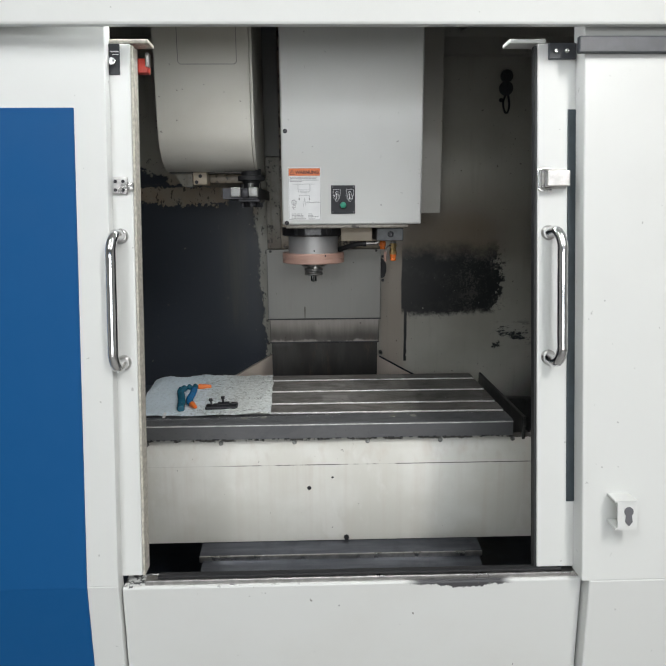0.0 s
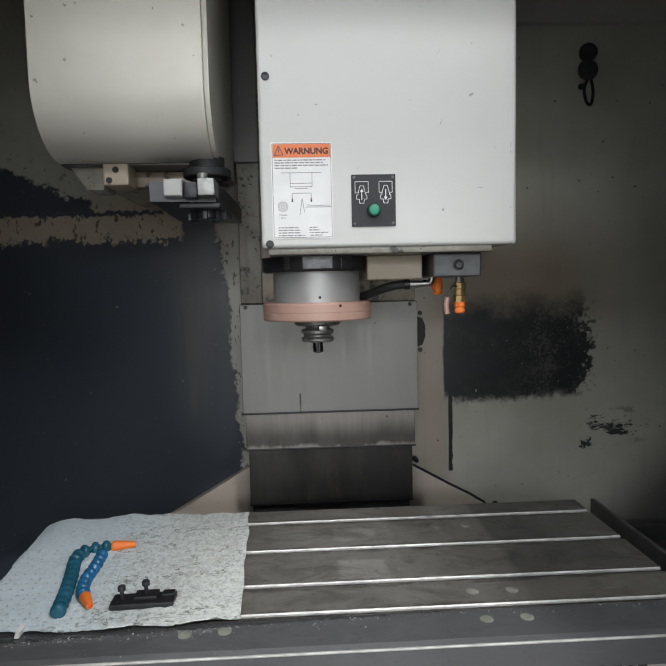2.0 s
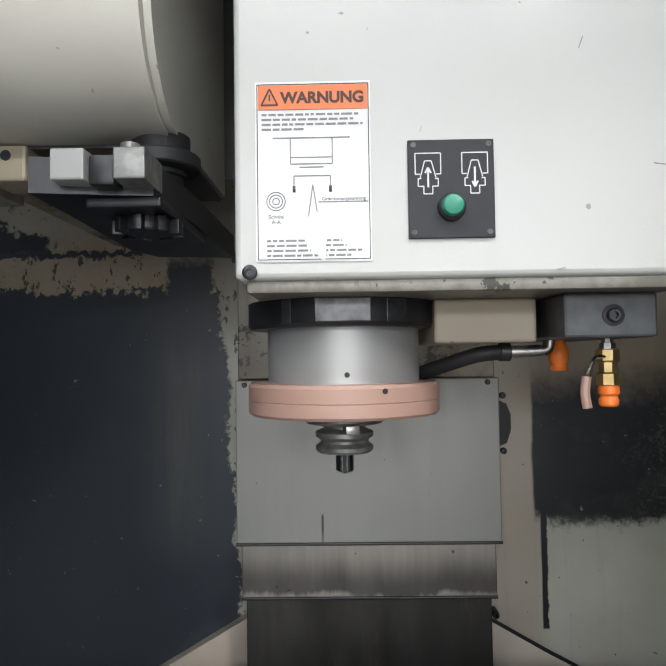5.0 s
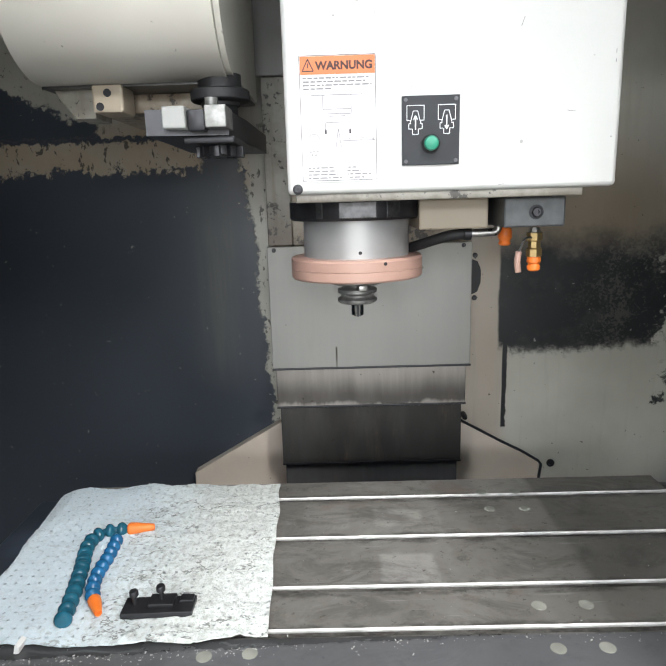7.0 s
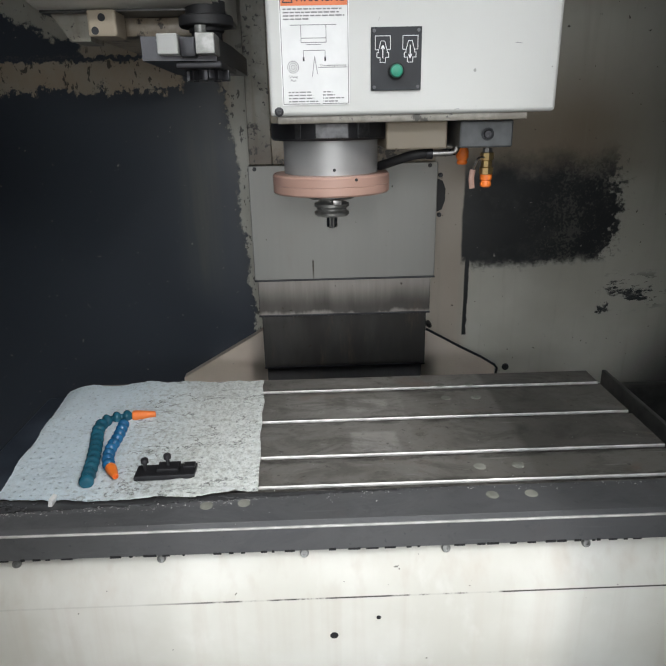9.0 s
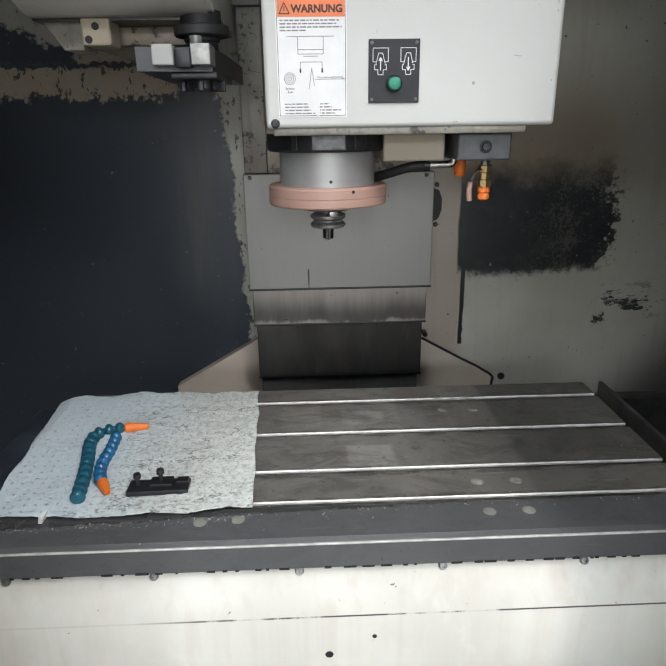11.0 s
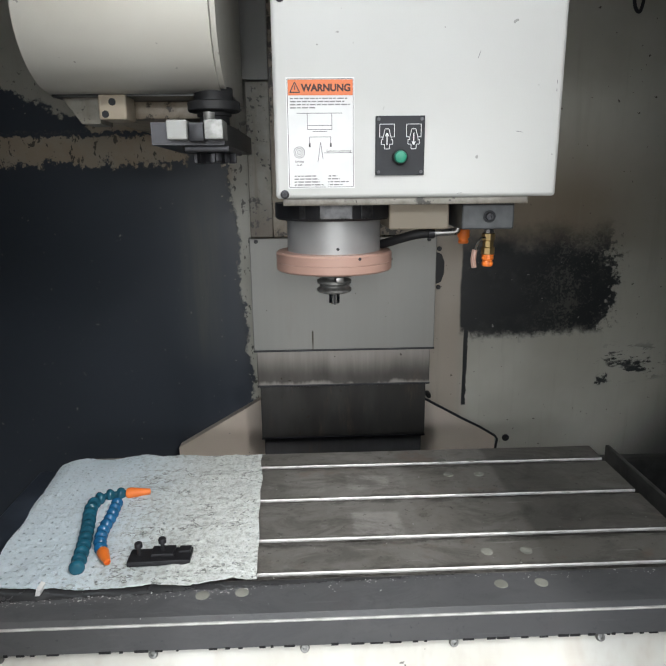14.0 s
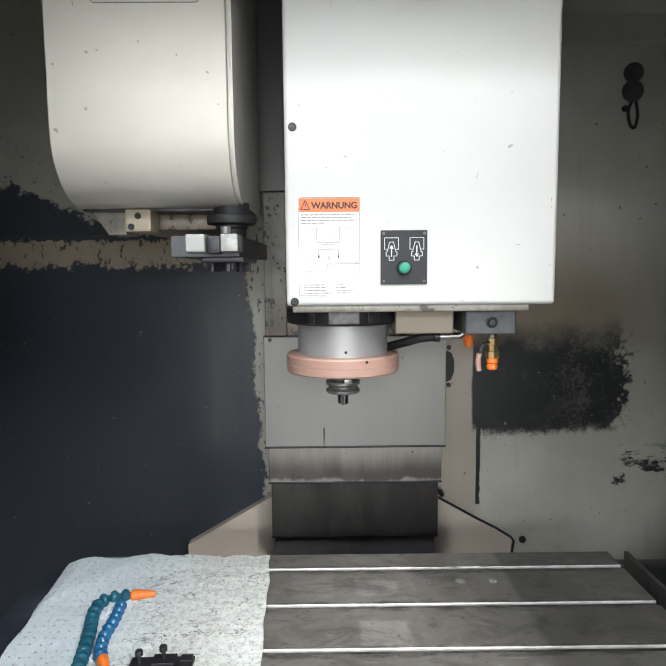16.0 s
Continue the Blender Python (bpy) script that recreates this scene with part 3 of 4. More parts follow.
left_panel = thing("machine_front_cover", "white machine front panel with a large blue field", "panel", "front panels")
part("sheet", F(-1.3, -0.487, -0.03, 0.012, 0.66, 1.985, bevel=0.003), WHITE, left_panel)
part("lower_sheet", B(-1.3, -0.487, 1.325, 1.367, 0.06, 0.662, bevel=0.003), WHITE, left_panel)
part("lower_blue_field", B(-1.3, -0.561, 1.3215, 1.327, 0.06, 0.661, bevel=0.0008), BLUE, left_panel, "blue painted field")
part("blue_field", F(-1.3, -0.561, -0.0335, -0.028, 0.661, 1.782, bevel=0.0008), BLUE, left_panel, "blue painted field")
right_panel = thing("machine_front_cover", "plain white machine front panel beside the open door", "panel", "front panels")
part("sheet", F(0.630, 1.4, -0.05, 0.012, 0.66, 1.985, bevel=0.004), WHITE, right_panel)
part("lower_sheet", B(0.6485, 1.4, 1.305, 1.367, 0.06, 0.662, bevel=0.004), WHITE, right_panel)
part("guide_rail", F(0.612, 1.4, -0.066, -0.048, 1.897, 1.935, bevel=0.003), RAIL, right_panel, "dark steel guide rail")
header = thing("front_header", "white sheet-metal header above the open doors", "panel", "front panels")
part("sheet", B(-1.4, 1.5, 1.475, 1.497, 1.953, 2.6, bevel=0.006), WHITE, header)
part("box", B(-1.4, 1.5, 1.497, 1.75, 2.055, 2.6, bevel=0.004), WHITE, header)
lower = thing("front_apron", "white lower front panel with chipped paint under the sill", "panel", "front panels")
part("sheet", B(-0.484, 0.645, 1.338, 1.40, 0.06, 0.648, bevel=0.005), APRON, lower)
part("sill_rail", B(-0.43, 0.640, 1.346, 1.372, 0.646, 0.660, bevel=0.002), STEEL, lower, "bright steel sill rail")
part("seal", B(-0.40, 0.60, 1.352, 1.372, 0.6605, 0.667, bevel=0.002), RUBBER, lower, "black rubber seal")


# housing added for the assumed lamp, hidden behind the header
lamp = thing("assumed_work_lamp", "assumed slim tube work lamp under the header, out of view", "lamp")
part("housing", B(-0.40, 0.52, 1.54, 1.63, 2.036, 2.0548, bevel=0.002), WHITE, lamp)

# ---- sliding doors ----
def handle(parent, xm, xt, z0, z1):
    h = part("handle", tube(bmesh.new(), [(xm, -0.004, z0), (xm + (xt - xm) * 0.55, -0.03, z0 - 0.004), (xt, -0.046, z0 + 0.022), (xt, -0.048, z0 + 0.06), (xt, -0.048, (z0 + z1) / 2), (xt, -0.048, z1 - 0.06), (xt, -0.046, z1 - 0.022), (xm + (xt - xm) * 0.55, -0.03, z1 + 0.004), (xm, -0.004, z1)], 0.0125, 16), CHROME, parent, "polished steel tube handle")
    h.data.transform(FRONT)
    for z in (z0, z1):
        w = part("rosette", lathe(bmesh.new(), [(0.018, 0), (0.018, 0.004), (0.0145, 0.009), (0.002, 0.009)], pose(xm, 0, z, 90, 0, 0), 24), STEEL, h)
        w.data.transform(FRONT)
    return h


door_l = thing("sliding_door", "white sliding door slid open, with tube handle and worn edge", "door", "sliding doors")
part("leaf", F(-1.1, -0.437, 0.0, 0.04, 0.668, 1.935, bevel=0.004), WHITE, door_l)
part("edge_seal", F(-0.4365, -0.431, 0.001, 0.042, 0.668, 1.930, bevel=0.001), GASKET, door_l, "worn yellowed edge seal")
part("top_cap", F(-0.52, -0.395, 0.003, 0.06, 1.936, 1.946, bevel=0.003), GASKET, door_l, "dirty folded top edge")
handle(door_l, -0.469, -0.479, 1.187, 1.487)
plate = part("strike_plate", F(-0.484, -0.449, -0.006, 0.001, 1.585, 1.626, bevel=0.002), STEEL, door_l, "scuffed steel strike plate")
for dx in (-0.477, -0.459):
    for z in (1.595, 1.615):
        s = screw(plate, dx, 0, z, 0.004, 0.003)
        s.data.transform(Matrix.Translation((0, -0.006, 0)))
        s.data.transform(FRONT)
part("nose", F(-0.450, -0.434, -0.010, -0.001, 1.594, 1.612, bevel=0.003), STEEL, plate)
sw = part("switch_plate", F(-0.4865, -0.461, -0.003, 0.001, 1.862, 1.934, bevel=0.001), BLACK, door_l, "black switch plate with white bars")
part("key_switch", lathe(bmesh.new(), [(0.009, 0), (0.009, 0.006), (0.006, 0.008), (0.001, 0.008)], FRONT @ pose(-0.478, -0.003, 1.892, 90, 0, 0), 20), CHROME, sw)
part("print_bar", F(-0.482, -0.463, -0.0042, -0.0028, 1.914, 1.9165), LABEL, sw)
part("print_bar", F(-0.477, -0.463, -0.0042, -0.0028, 1.908, 1.9095), LABEL, sw)
red = thing("interlock_switch", "red plastic interlock switch inside the doorway", "switch")
part("body", F(-0.446, -0.408, 0.045, 0.075, 1.877, 1.912, bevel=0.004), RED, red)
part("arm", F(-0.414, -0.404, 0.042, 0.06, 1.890, 1.925, bevel=0.003), STEEL, red)

door_r = thing("sliding_door", "white sliding door slid open, with latch, handle and dark strip", "door", "sliding doors")
part("leaf", F(0.537, 1.2, 0.0, 0.04, 0.668, 1.935, bevel=0.004), WHITE, door_r)
part("edge_seal", F(0.5305, 0.5365, 0.001, 0.022, 0.668, 1.930, bevel=0.001), RUBBER, door_r, "black rubber edge seal")
part("top_cap", F(0.47, 0.56, 0.003, 0.06, 1.936, 1.946, bevel=0.003), WHITE, door_r, "white folded top edge")
part("dark_strip", F(0.611, 0.6485, -0.003, 0.001, 0.832, 1.779, bevel=0.0008), SLATE, door_r, "dark slate viewing strip")
handle(door_r, 0.565, 0.581, 1.187, 1.487)
latch = part("latch", F(0.553, 0.610, -0.024, -0.006, 1.596, 1.634, bevel=0.003), STEEL, door_r, "scuffed steel toggle latch")
part("base", F(0.546, 0.606, -0.006, 0.0005, 1.592, 1.638, bevel=0.001), STEEL, latch)
w = part("bail", tube(bmesh.new(), [(0.566, -0.012, 1.638), (0.542, -0.012, 1.638), (0.536, -0.012, 1.630), (0.536, -0.012, 1.598), (0.542, -0.012, 1.588), (0.568, -0.012, 1.588)], 0.0028, 8), CHROME, latch)
w.data.transform(FRONT)
brk = part("rail_bracket", F(0.562, 0.629, -0.008, 0.0005, 1.896, 1.934, bevel=0.002), RAIL, door_r, "dark steel bracket with two screws")
for dx in (0.579, 0.605):
    s = screw(brk, dx, -0.008, 1.915, 0.005, 0.004, material=STEEL)
    s.data.transform(FRONT)

hook = thing("key_holder", "white bent-metal holder with keyhole slot on the panel", "holder")
bm = F(0.696, 0.742, -0.092, -0.088, 0.806, 0.872, bevel=0.001)
box(bm, 0.690, 0.742, -0.092, -0.050, 0.868, 0.873, m=FRONT)
box(bm, 0.690, 0.714, -0.092, -0.050, 0.805, 0.810, m=FRONT)
part("bracket", bm, WHITE, hook)
part("keyhole", prism(bmesh.new(), [(0.722 + 0.011 * math.cos(a), 0.848 + 0.011 * math.sin(a)) for a in [radians(q) for q in range(-50, 231, 20)]] + [(0.713, 0.824), (0.722, 0.814), (0.731, 0.824)], -0.0935, -0.0925, "y"), GREY, hook).data.transform(FRONT)

# ---- column, telescopic covers ----
cover = thing("telescopic_cover", "steel telescopic way cover on the column, streaked with oil", "cover")
part("plate", B(-0.212, 0.271, 2.582, 2.640, 1.087, 1.384, bevel=0.002), COVER_A, cover, "clean grey upper plate")
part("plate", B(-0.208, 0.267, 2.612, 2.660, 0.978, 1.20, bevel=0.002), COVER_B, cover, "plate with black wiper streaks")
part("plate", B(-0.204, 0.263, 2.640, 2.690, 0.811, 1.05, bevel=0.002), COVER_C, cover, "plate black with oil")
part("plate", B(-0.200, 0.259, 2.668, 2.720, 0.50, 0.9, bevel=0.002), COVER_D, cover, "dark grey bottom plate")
for z, y, x0, x1 in ((1.087, 2.582, -0.213, 0.272), (0.978, 2.612, -0.209, 0.268), (0.811, 2.640, -0.205, 0.264)):
    part("wiper_lip", B(x0, x1, y - 0.003, y + 0.012, z - 0.004, z + 0.001, bevel=0.001), BLACKSTEEL, cover)
for dx in (-0.195, 0.25):
    screw(cover, dx, 2.582, 1.376, 0.005, 0.004)
col = thing("column_casting", "cream column casting with brown oil stains above the cover", "column")
part("front", B(-0.205, 0.268, 2.60, 2.77, 1.384, 2.6, bevel=0.003), GRIME, col)
part("side_panel", B(-0.235, -0.15, 2.585, 2.598, 1.762, 2.6, bevel=0.002), SLATEGREY, col, "grey side panel")
part("side_panel", B(-0.208, -0.15, 2.588, 2.599, 1.386, 1.759, bevel=0.002), STAINED, col, "cream side panel")
for side, pts in (("left", [(-0.465, 0.745), (-0.465, 0.40), (-0.20, 0.40), (-0.20, 0.90), (-0.225, 0.885)]), ("right", [(0.508, 0.745), (0.508, 0.40), (0.26, 0.40), (0.26, 0.885), (0.29, 0.872)])):
    g = thing("gusset_plate", "cream gusset plate beside the column foot", "plate", "gusset plates")
    part("plate", prism(bmesh.new(), pts, 2.735 if side == "left" else 2.760, 2.769, "y"), GUSSET, g)
    if side == "right":
        part("seam", tube(bmesh.new(), [(0.286, 2.760, 0.874), (0.40, 2.760, 0.809), (0.508, 2.760, 0.747), (0.512, 2.760, 0.70), (0.512, 2.760, 0.45)], 0.004, 6, 2), BLACK, g, "dark seam")
wb = thing("wall_bolt", "black socket bolt in the cream wall", "bolt", "wall bolts")
screw(wb, 0.546, 2.77, 0.735, 0.011, 0.006, "head")
wb = thing("wall_bolt", "small black bolt beside the column cover", "bolt", "wall bolts")
screw(wb, 0.288, 2.74, 0.900, 0.008, 0.03, "head")

flap = thing("cover_flap", "black rubber flap with bolts beside the column cover", "flap")
part("sheet", prism(bmesh.new(), [(0.272, 1.255), (0.288, 1.262), (0.296, 1.285), (0.296, 1.315), (0.288, 1.335), (0.272, 1.342)], 2.60, 2.606, "y"), RUBBER, flap)
for z in (1.35, 1.248):
    screw(flap, 0.281, 2.60, z, 0.006, 0.006)
key = thing("hanging_key", "black key with a ring hanging on the wall", "key")
part("bow", lathe(bmesh.new(), [(0.026, 0), (0.028, 0.006), (0.026, 0.014), (0.001, 0.016)], pose(0.826, 2.769, 2.105, 90, 0, 0), 24), CASTGREY, key)
part("bow", lathe(bmesh.new(), [(0.029, 0), (0.031, 0.006), (0.029, 0.012), (0.001, 0.014)], pose(0.826, 2.769, 2.055, 90, 0, 0), 24), CASTGREY, key)
part("ring", tube(bmesh.new(), [(0.826, 2.764, 2.03), (0.816, 2.764, 2.00), (0.822, 2.764, 1.965), (0.836, 2.764, 1.955), (0.843, 2.764, 1.99), (0.836, 2.764, 2.03)], 0.0045, 8), BLACK, key)
lug = thing("wall_bolt", "black bolt beside the hanging key", "bolt", "wall bolts")
screw(lug, 0.808, 2.77, 2.008, 0.009, 0.006, "head")
strut = thing("roof_strut", "cream slanting strut under the enclosure roof", "strut")
part("bar", prism(bmesh.new(), [(0.60, 2.30), (1.1, 2.49), (1.1, 2.45), (0.60, 2.262)], 2.66, 2.71, "y"), CREAM, strut)
ledge = thing("wall_ledge", "folded sheet ledge along the wall top", "ledge")
part("sheet", prism(bmesh.new(), [(2.769, 2.185), (2.756, 2.19), (2.752, 2.26), (2.70, 2.30), (2.70, 2.31), (2.769, 2.27)], 0.30, 1.168), CREAM, ledge)

# ---- spindle head ----
head = thing("milling_spindle_unit", "off-white spindle head housing with warning sticker and tool panel", "machine head")
part("housing", B(-0.110, 0.342, 2.010, 2.46, 1.498, 2.45, bevel=0.006, seg=3), HEADW, head)
part("saddle", B(-0.10, 0.488, 2.43, 2.70, 1.53, 2.5, bevel=0.004), CREAM, head, "cream rear saddle")
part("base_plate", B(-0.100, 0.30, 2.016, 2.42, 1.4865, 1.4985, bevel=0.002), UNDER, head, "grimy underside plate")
for z in (1.505, 1.79):
    screw(head, -0.096, 2.010, z, 0.007, 0.003)
st = part("warning_sticker", B(-0.090, 0.015, 2.0086, 2.0096, 1.514, 1.679), LABEL, head, "white warning sticker with orange band")
part("orange_band", B(-0.087, 0.0125, 2.0076, 2.0086, 1.653, 1.6755), WARN, st)


def text(parent, words, x, y, z, size, material, name="lettering", bold=0.0):
    """Words that face the front, centred at x, standing on z."""
    cu = bpy.data.curves.new(name, "FONT")
    cu.body, cu.size, cu.align_x, cu.extrude, cu.offset = words, size, "CENTER", 0.0002, bold
    tmp = bpy.data.objects.new(name, cu)
    scene.collection.objects.link(tmp)
    me = bpy.data.meshes.new_from_object(tmp.evaluated_get(bpy.context.evaluated_depsgraph_get()))
    bpy.data.objects.remove(tmp)
    me.transform(pose(x, y, z, 90, 0, 0))
    me.materials.clear()
    me.materials.append(material)
    ob = new(name, me)
    ob.parent = parent
    return ob


def lines(parent, segs, w, y, material, name="drawing"):
    """Flat strokes on a front-facing plate: (x0, z0, x1, z1)."""
    bm = bmesh.new()
    for x0, z0, x1, z1 in segs:
        d = Vector((x1 - x0, z1 - z0))
        n = Vector((-d.y, d.x)).normalized() * w / 2
        q = [(x0 + n.x, z0 + n.y), (x1 + n.x, z1 + n.y), (x1 - n.x, z1 - n.y), (x0 - n.x, z0 - n.y)]
        prism(bm, q, y - 0.0004, y, "y")
    return part(name, bm, material, parent, smooth=0)


YS = 2.0085
PRINT = plain("faded_print", (0.26, 0.26, 0.27), 0.6, vary=0.3, scale=900)
word = random.Random(3)
WARNINK = plain("warning_ink", (0.07, 0.02, 0.012), 0.5)
text(st, "WARNUNG", -0.0285, YS - 0.001, 1.659, 0.0142, WARNINK, bold=0.0006)
lines(st, [(-0.084, 1.657, -0.0765, 1.672), (-0.0765, 1.672, -0.069, 1.657), (-0.084, 1.6572, -0.069, 1.6572), (-0.0765, 1.661, -0.0765, 1.667)], 0.0014, YS - 0.001, INK, "warning_triangle")
lines(st, [(-0.088, 1.6765, 0.0132, 1.6765), (-0.088, 1.516, 0.0132, 1.516), (-0.088, 1.516, -0.088, 1.6765), (0.0132, 1.516, 0.0132, 1.6765)], 0.0007, YS, INK, "border")
for z, x0, x1 in ((1.6485, -0.084, 0.004), (1.6440, -0.084, 0.001), (1.6395, -0.084, 0.008), (1.6350, -0.084, -0.045), (1.533, -0.080, -0.012), (1.5285, -0.080, -0.008), (1.524, -0.080, 0.006), (1.5195, -0.080, -0.004)):
    words, xa = [], x0
    while xa < x1:
        xb = min(xa + word.uniform(0.003, 0.010), x1)
        words.append((xa, z, xb, z))
        xa = xb + 0.0016
    lines(st, words, 0.0019, YS, PRINT, "print_bar")
text(st, "Orientierungsbohrung", -0.010, YS, 1.5695, 0.0044, INK)
lines(st, [(-0.074, 1.627, -0.004, 1.627), (-0.058, 1.627, -0.058, 1.603), (-0.020, 1.627, -0.020, 1.603), (-0.058, 1.603, -0.020, 1.603), (-0.058, 1.609, -0.020, 1.609), (-0.05, 1.600, -0.028, 1.600), (-0.055, 1.592, -0.022, 1.592), (-0.055, 1.592, -0.055, 1.580), (-0.022, 1.592, -0.022, 1.580), (-0.038, 1.584, -0.043, 1.55), (-0.038, 1.584, -0.033, 1.55), (-0.033, 1.568, 0.012, 1.568)], 0.0010, YS, PRINT, "drawing")
for x in (-0.055, -0.022):
    lines(st, [(x, 1.583, x, 1.577)], 0.0026, YS, INK, "arrow")
for r in (0.0085, 0.006, 0.003):
    lines(st, [(-0.0715 + r * math.cos(a), 1.569 + r * math.sin(a), -0.0715 + r * math.cos(a + 0.42), 1.569 + r * math.sin(a + 0.42)) for a in np.arange(0, 6.28, 0.42)], 0.0008, YS, GREY, "ring")
text(st, "Schnitt", -0.0715, YS, 1.5535, 0.0050, INK)
text(st, "A-A", -0.0715, YS, 1.5485, 0.0050, INK)

blob = [(-0.036 + (0.012 + 0.004 * math.sin(3 * a)) * math.cos(a) - 0.004 * math.sin(a), 1.538 + (0.021 + 0.004 * math.cos(5 * a)) * math.sin(a)) for a in [radians(q) for q in range(0, 360, 15)]]
part("rubbed_patch", prism(bmesh.new(), blob, YS - 0.0012, YS - 0.0005, "y"), LABEL, st, "rubbed-off white patch")
for seg in ((0.270, 1.5985, 0.281, 1.597), (0.205, 1.705, 0.209, 1.716), (0.331, 1.668, 0.331, 1.6735), (0.331, 1.657, 0.331, 1.661), (0.18, 1.5035, 0.188, 1.505)):
    lines(head, [seg], 0.0008, 2.0098, PRINT, "scratch")

pnl = part("tool_panel", B(0.048, 0.1255, 2.0065, 2.0098, 1.533, 1.6225, bevel=0.0008), BLACK, head, "black tool clamp panel with white symbols")
for cx in (0.066, 0.108):
    s = 1 if cx < 0.09 else -1
    seg = [(cx - 0.0115, 1.610, cx + 0.0115, 1.610), (cx - 0.0115, 1.610, cx - 0.0115, 1.591), (cx + 0.0115, 1.610, cx + 0.0115, 1.591), (cx - 0.0115, 1.591, cx - 0.007, 1.591), (cx + 0.0115, 1.591, cx + 0.007, 1.591),
           (cx - 0.007, 1.588, cx - 0.003, 1.603), (cx + 0.007, 1.588, cx + 0.003, 1.603), (cx - 0.003, 1.603, cx + 0.003, 1.603), (cx - 0.009, 1.587, cx - 0.009, 1.580), (cx + 0.009, 1.587, cx + 0.009, 1.580),
           (cx - 0.009, 1.587, cx - 0.006, 1.587), (cx + 0.009, 1.587, cx + 0.006, 1.587), (cx - 0.009, 1.580, cx - 0.004, 1.580), (cx + 0.009, 1.580, cx + 0.004, 1.580), (cx - 0.004, 1.580, cx - 0.004, 1.573), (cx + 0.004, 1.580, cx + 0.004, 1.573), (cx - 0.004, 1.573, cx + 0.004, 1.573)]
    lines(pnl, seg, 0.0009, 2.0064, LABEL, "symbol")
    tip = 1.597 if s > 0 else 1.579
    lines(pnl, [(cx, 1.579, cx, 1.597), (cx - 0.0025, tip - s * 0.005, cx, tip), (cx + 0.0025, tip - s * 0.005, cx, tip)], 0.0016, 2.0063, LABEL, "arrow")
part("button_ring", lathe(bmesh.new(), [(0.0125, 0), (0.0125, 0.004), (0.0105, 0.006), (0.001, 0.006)], pose(0.0865, 2.0066, 1.5605, 90, 0, 0), 32), RUBBER, pnl)
part("push_button", lathe(bmesh.new(), [(0.0098, 0), (0.0098, 0.009), (0.0085, 0.0115), (0.004, 0.013), (0.0005, 0.0132)], pose(0.0865, 2.0050, 1.5605, 90, 0, 0), 32), GREEN, pnl, "green push button")
for x in (0.053, 0.1205):
    for z in (1.538, 1.6175):
        screw(pnl, x, 2.0066, z, 0.0026, 0.0015, material=GREY)

# ---- spindle ----
AX, AY = -0.0125, 2.165
STEELDARK = plain("rubbed_steel", (0.30, 0.30, 0.29), 0.35, 0.5, scale=60, vary=0.5)
FLANGEFLAT = plain("worn_black_steel", (0.11, 0.11, 0.115), 0.35, 0.6, scale=60, vary=0.6)
spin = thing("spindle_nose", "grey steel spindle nose with a copper-coloured ring", "spindle")


def turned(name, profile, material, parent, label="", seg=64):
    return part(name, lathe(bmesh.new(), profile, pose(AX, AY, 0), seg), material, parent, label, 30)


turned("flange", [(0.108, 1.487), (0.108, 1.462), (0.104, 1.458), (0.09, 1.458)][::-1], BLACKSTEEL, spin, "blackened steel flange")
for a, w in ((-90, 0.028), (-122, 0.006), (-60, 0.012)):
    part("rubbed_flat", B(-w, w, -0.1086, -0.100, 1.462, 1.486, bevel=0.001, m=pose(AX, AY, 0, 0, 0, a + 90)), FLANGEFLAT, spin, "rubbed flat")
turned("barrel", [(0.0865, 1.398), (0.0865, 1.400), (0.0865, 1.462)], SPINDLE, spin, "satin grey steel barrel")
ring = turned("ring", [(0.07, 1.364), (0.106, 1.364), (0.1085, 1.367), (0.1085, 1.3795), (0.1075, 1.3803), (0.1085, 1.3812), (0.1085, 1.3955), (0.106, 1.399), (0.086, 1.3995)], COPPER, spin, "copper-coloured ring with a groove")
part("oil_hole", cyl(bmesh.new(), 0.0028, 0.0028, pose(-0.009, AY - 0.0862, 1.409, 90, 0, 0), 0.0012, 16), RUBBER, spin)
a = radians(-68)
part("oil_hole", cyl(bmesh.new(), 0.0028, 0.0028, pose(AX + 0.1078 * math.cos(a), AY + 0.1078 * math.sin(a), 1.393, 90, 0, 22), 0.0016, 16), RUBBER, spin)
turned("nose_ring", [(0.02, 1.352), (0.043, 1.352), (0.046, 1.355), (0.046, 1.365)], STEELDARK, spin)
for k in range(2):
    part("drive_key", B(-0.008, 0.008, -0.046, -0.028, 1.343, 1.353, bevel=0.0015, m=pose(AX, AY, 0, 0, 0, 90 * k * 2 + 12)), STEEL, spin)
tool = thing("tool_holder", "steel tool holder with a shank, clamped in the spindle", "tool holder")
turned("collar", [(0.016, 1.318), (0.030, 1.319), (0.033, 1.322), (0.033, 1.326), (0.0275, 1.330), (0.0275, 1.333), (0.033, 1.337), (0.033, 1.342), (0.024, 1.346), (0.024, 1.355)], STEELDARK, tool, "grooved gripping collar")
turned("shank", [(0.0085, 1.296), (0.0105, 1.298), (0.0105, 1.320)], CHROME, tool, "bright cylindrical shank")

part("slot", B(AX - 0.0022, AX + 0.0022, AY - 0.0108, AY - 0.008, 1.2955, 1.3175), RUBBER, tool, "dark drive slot")

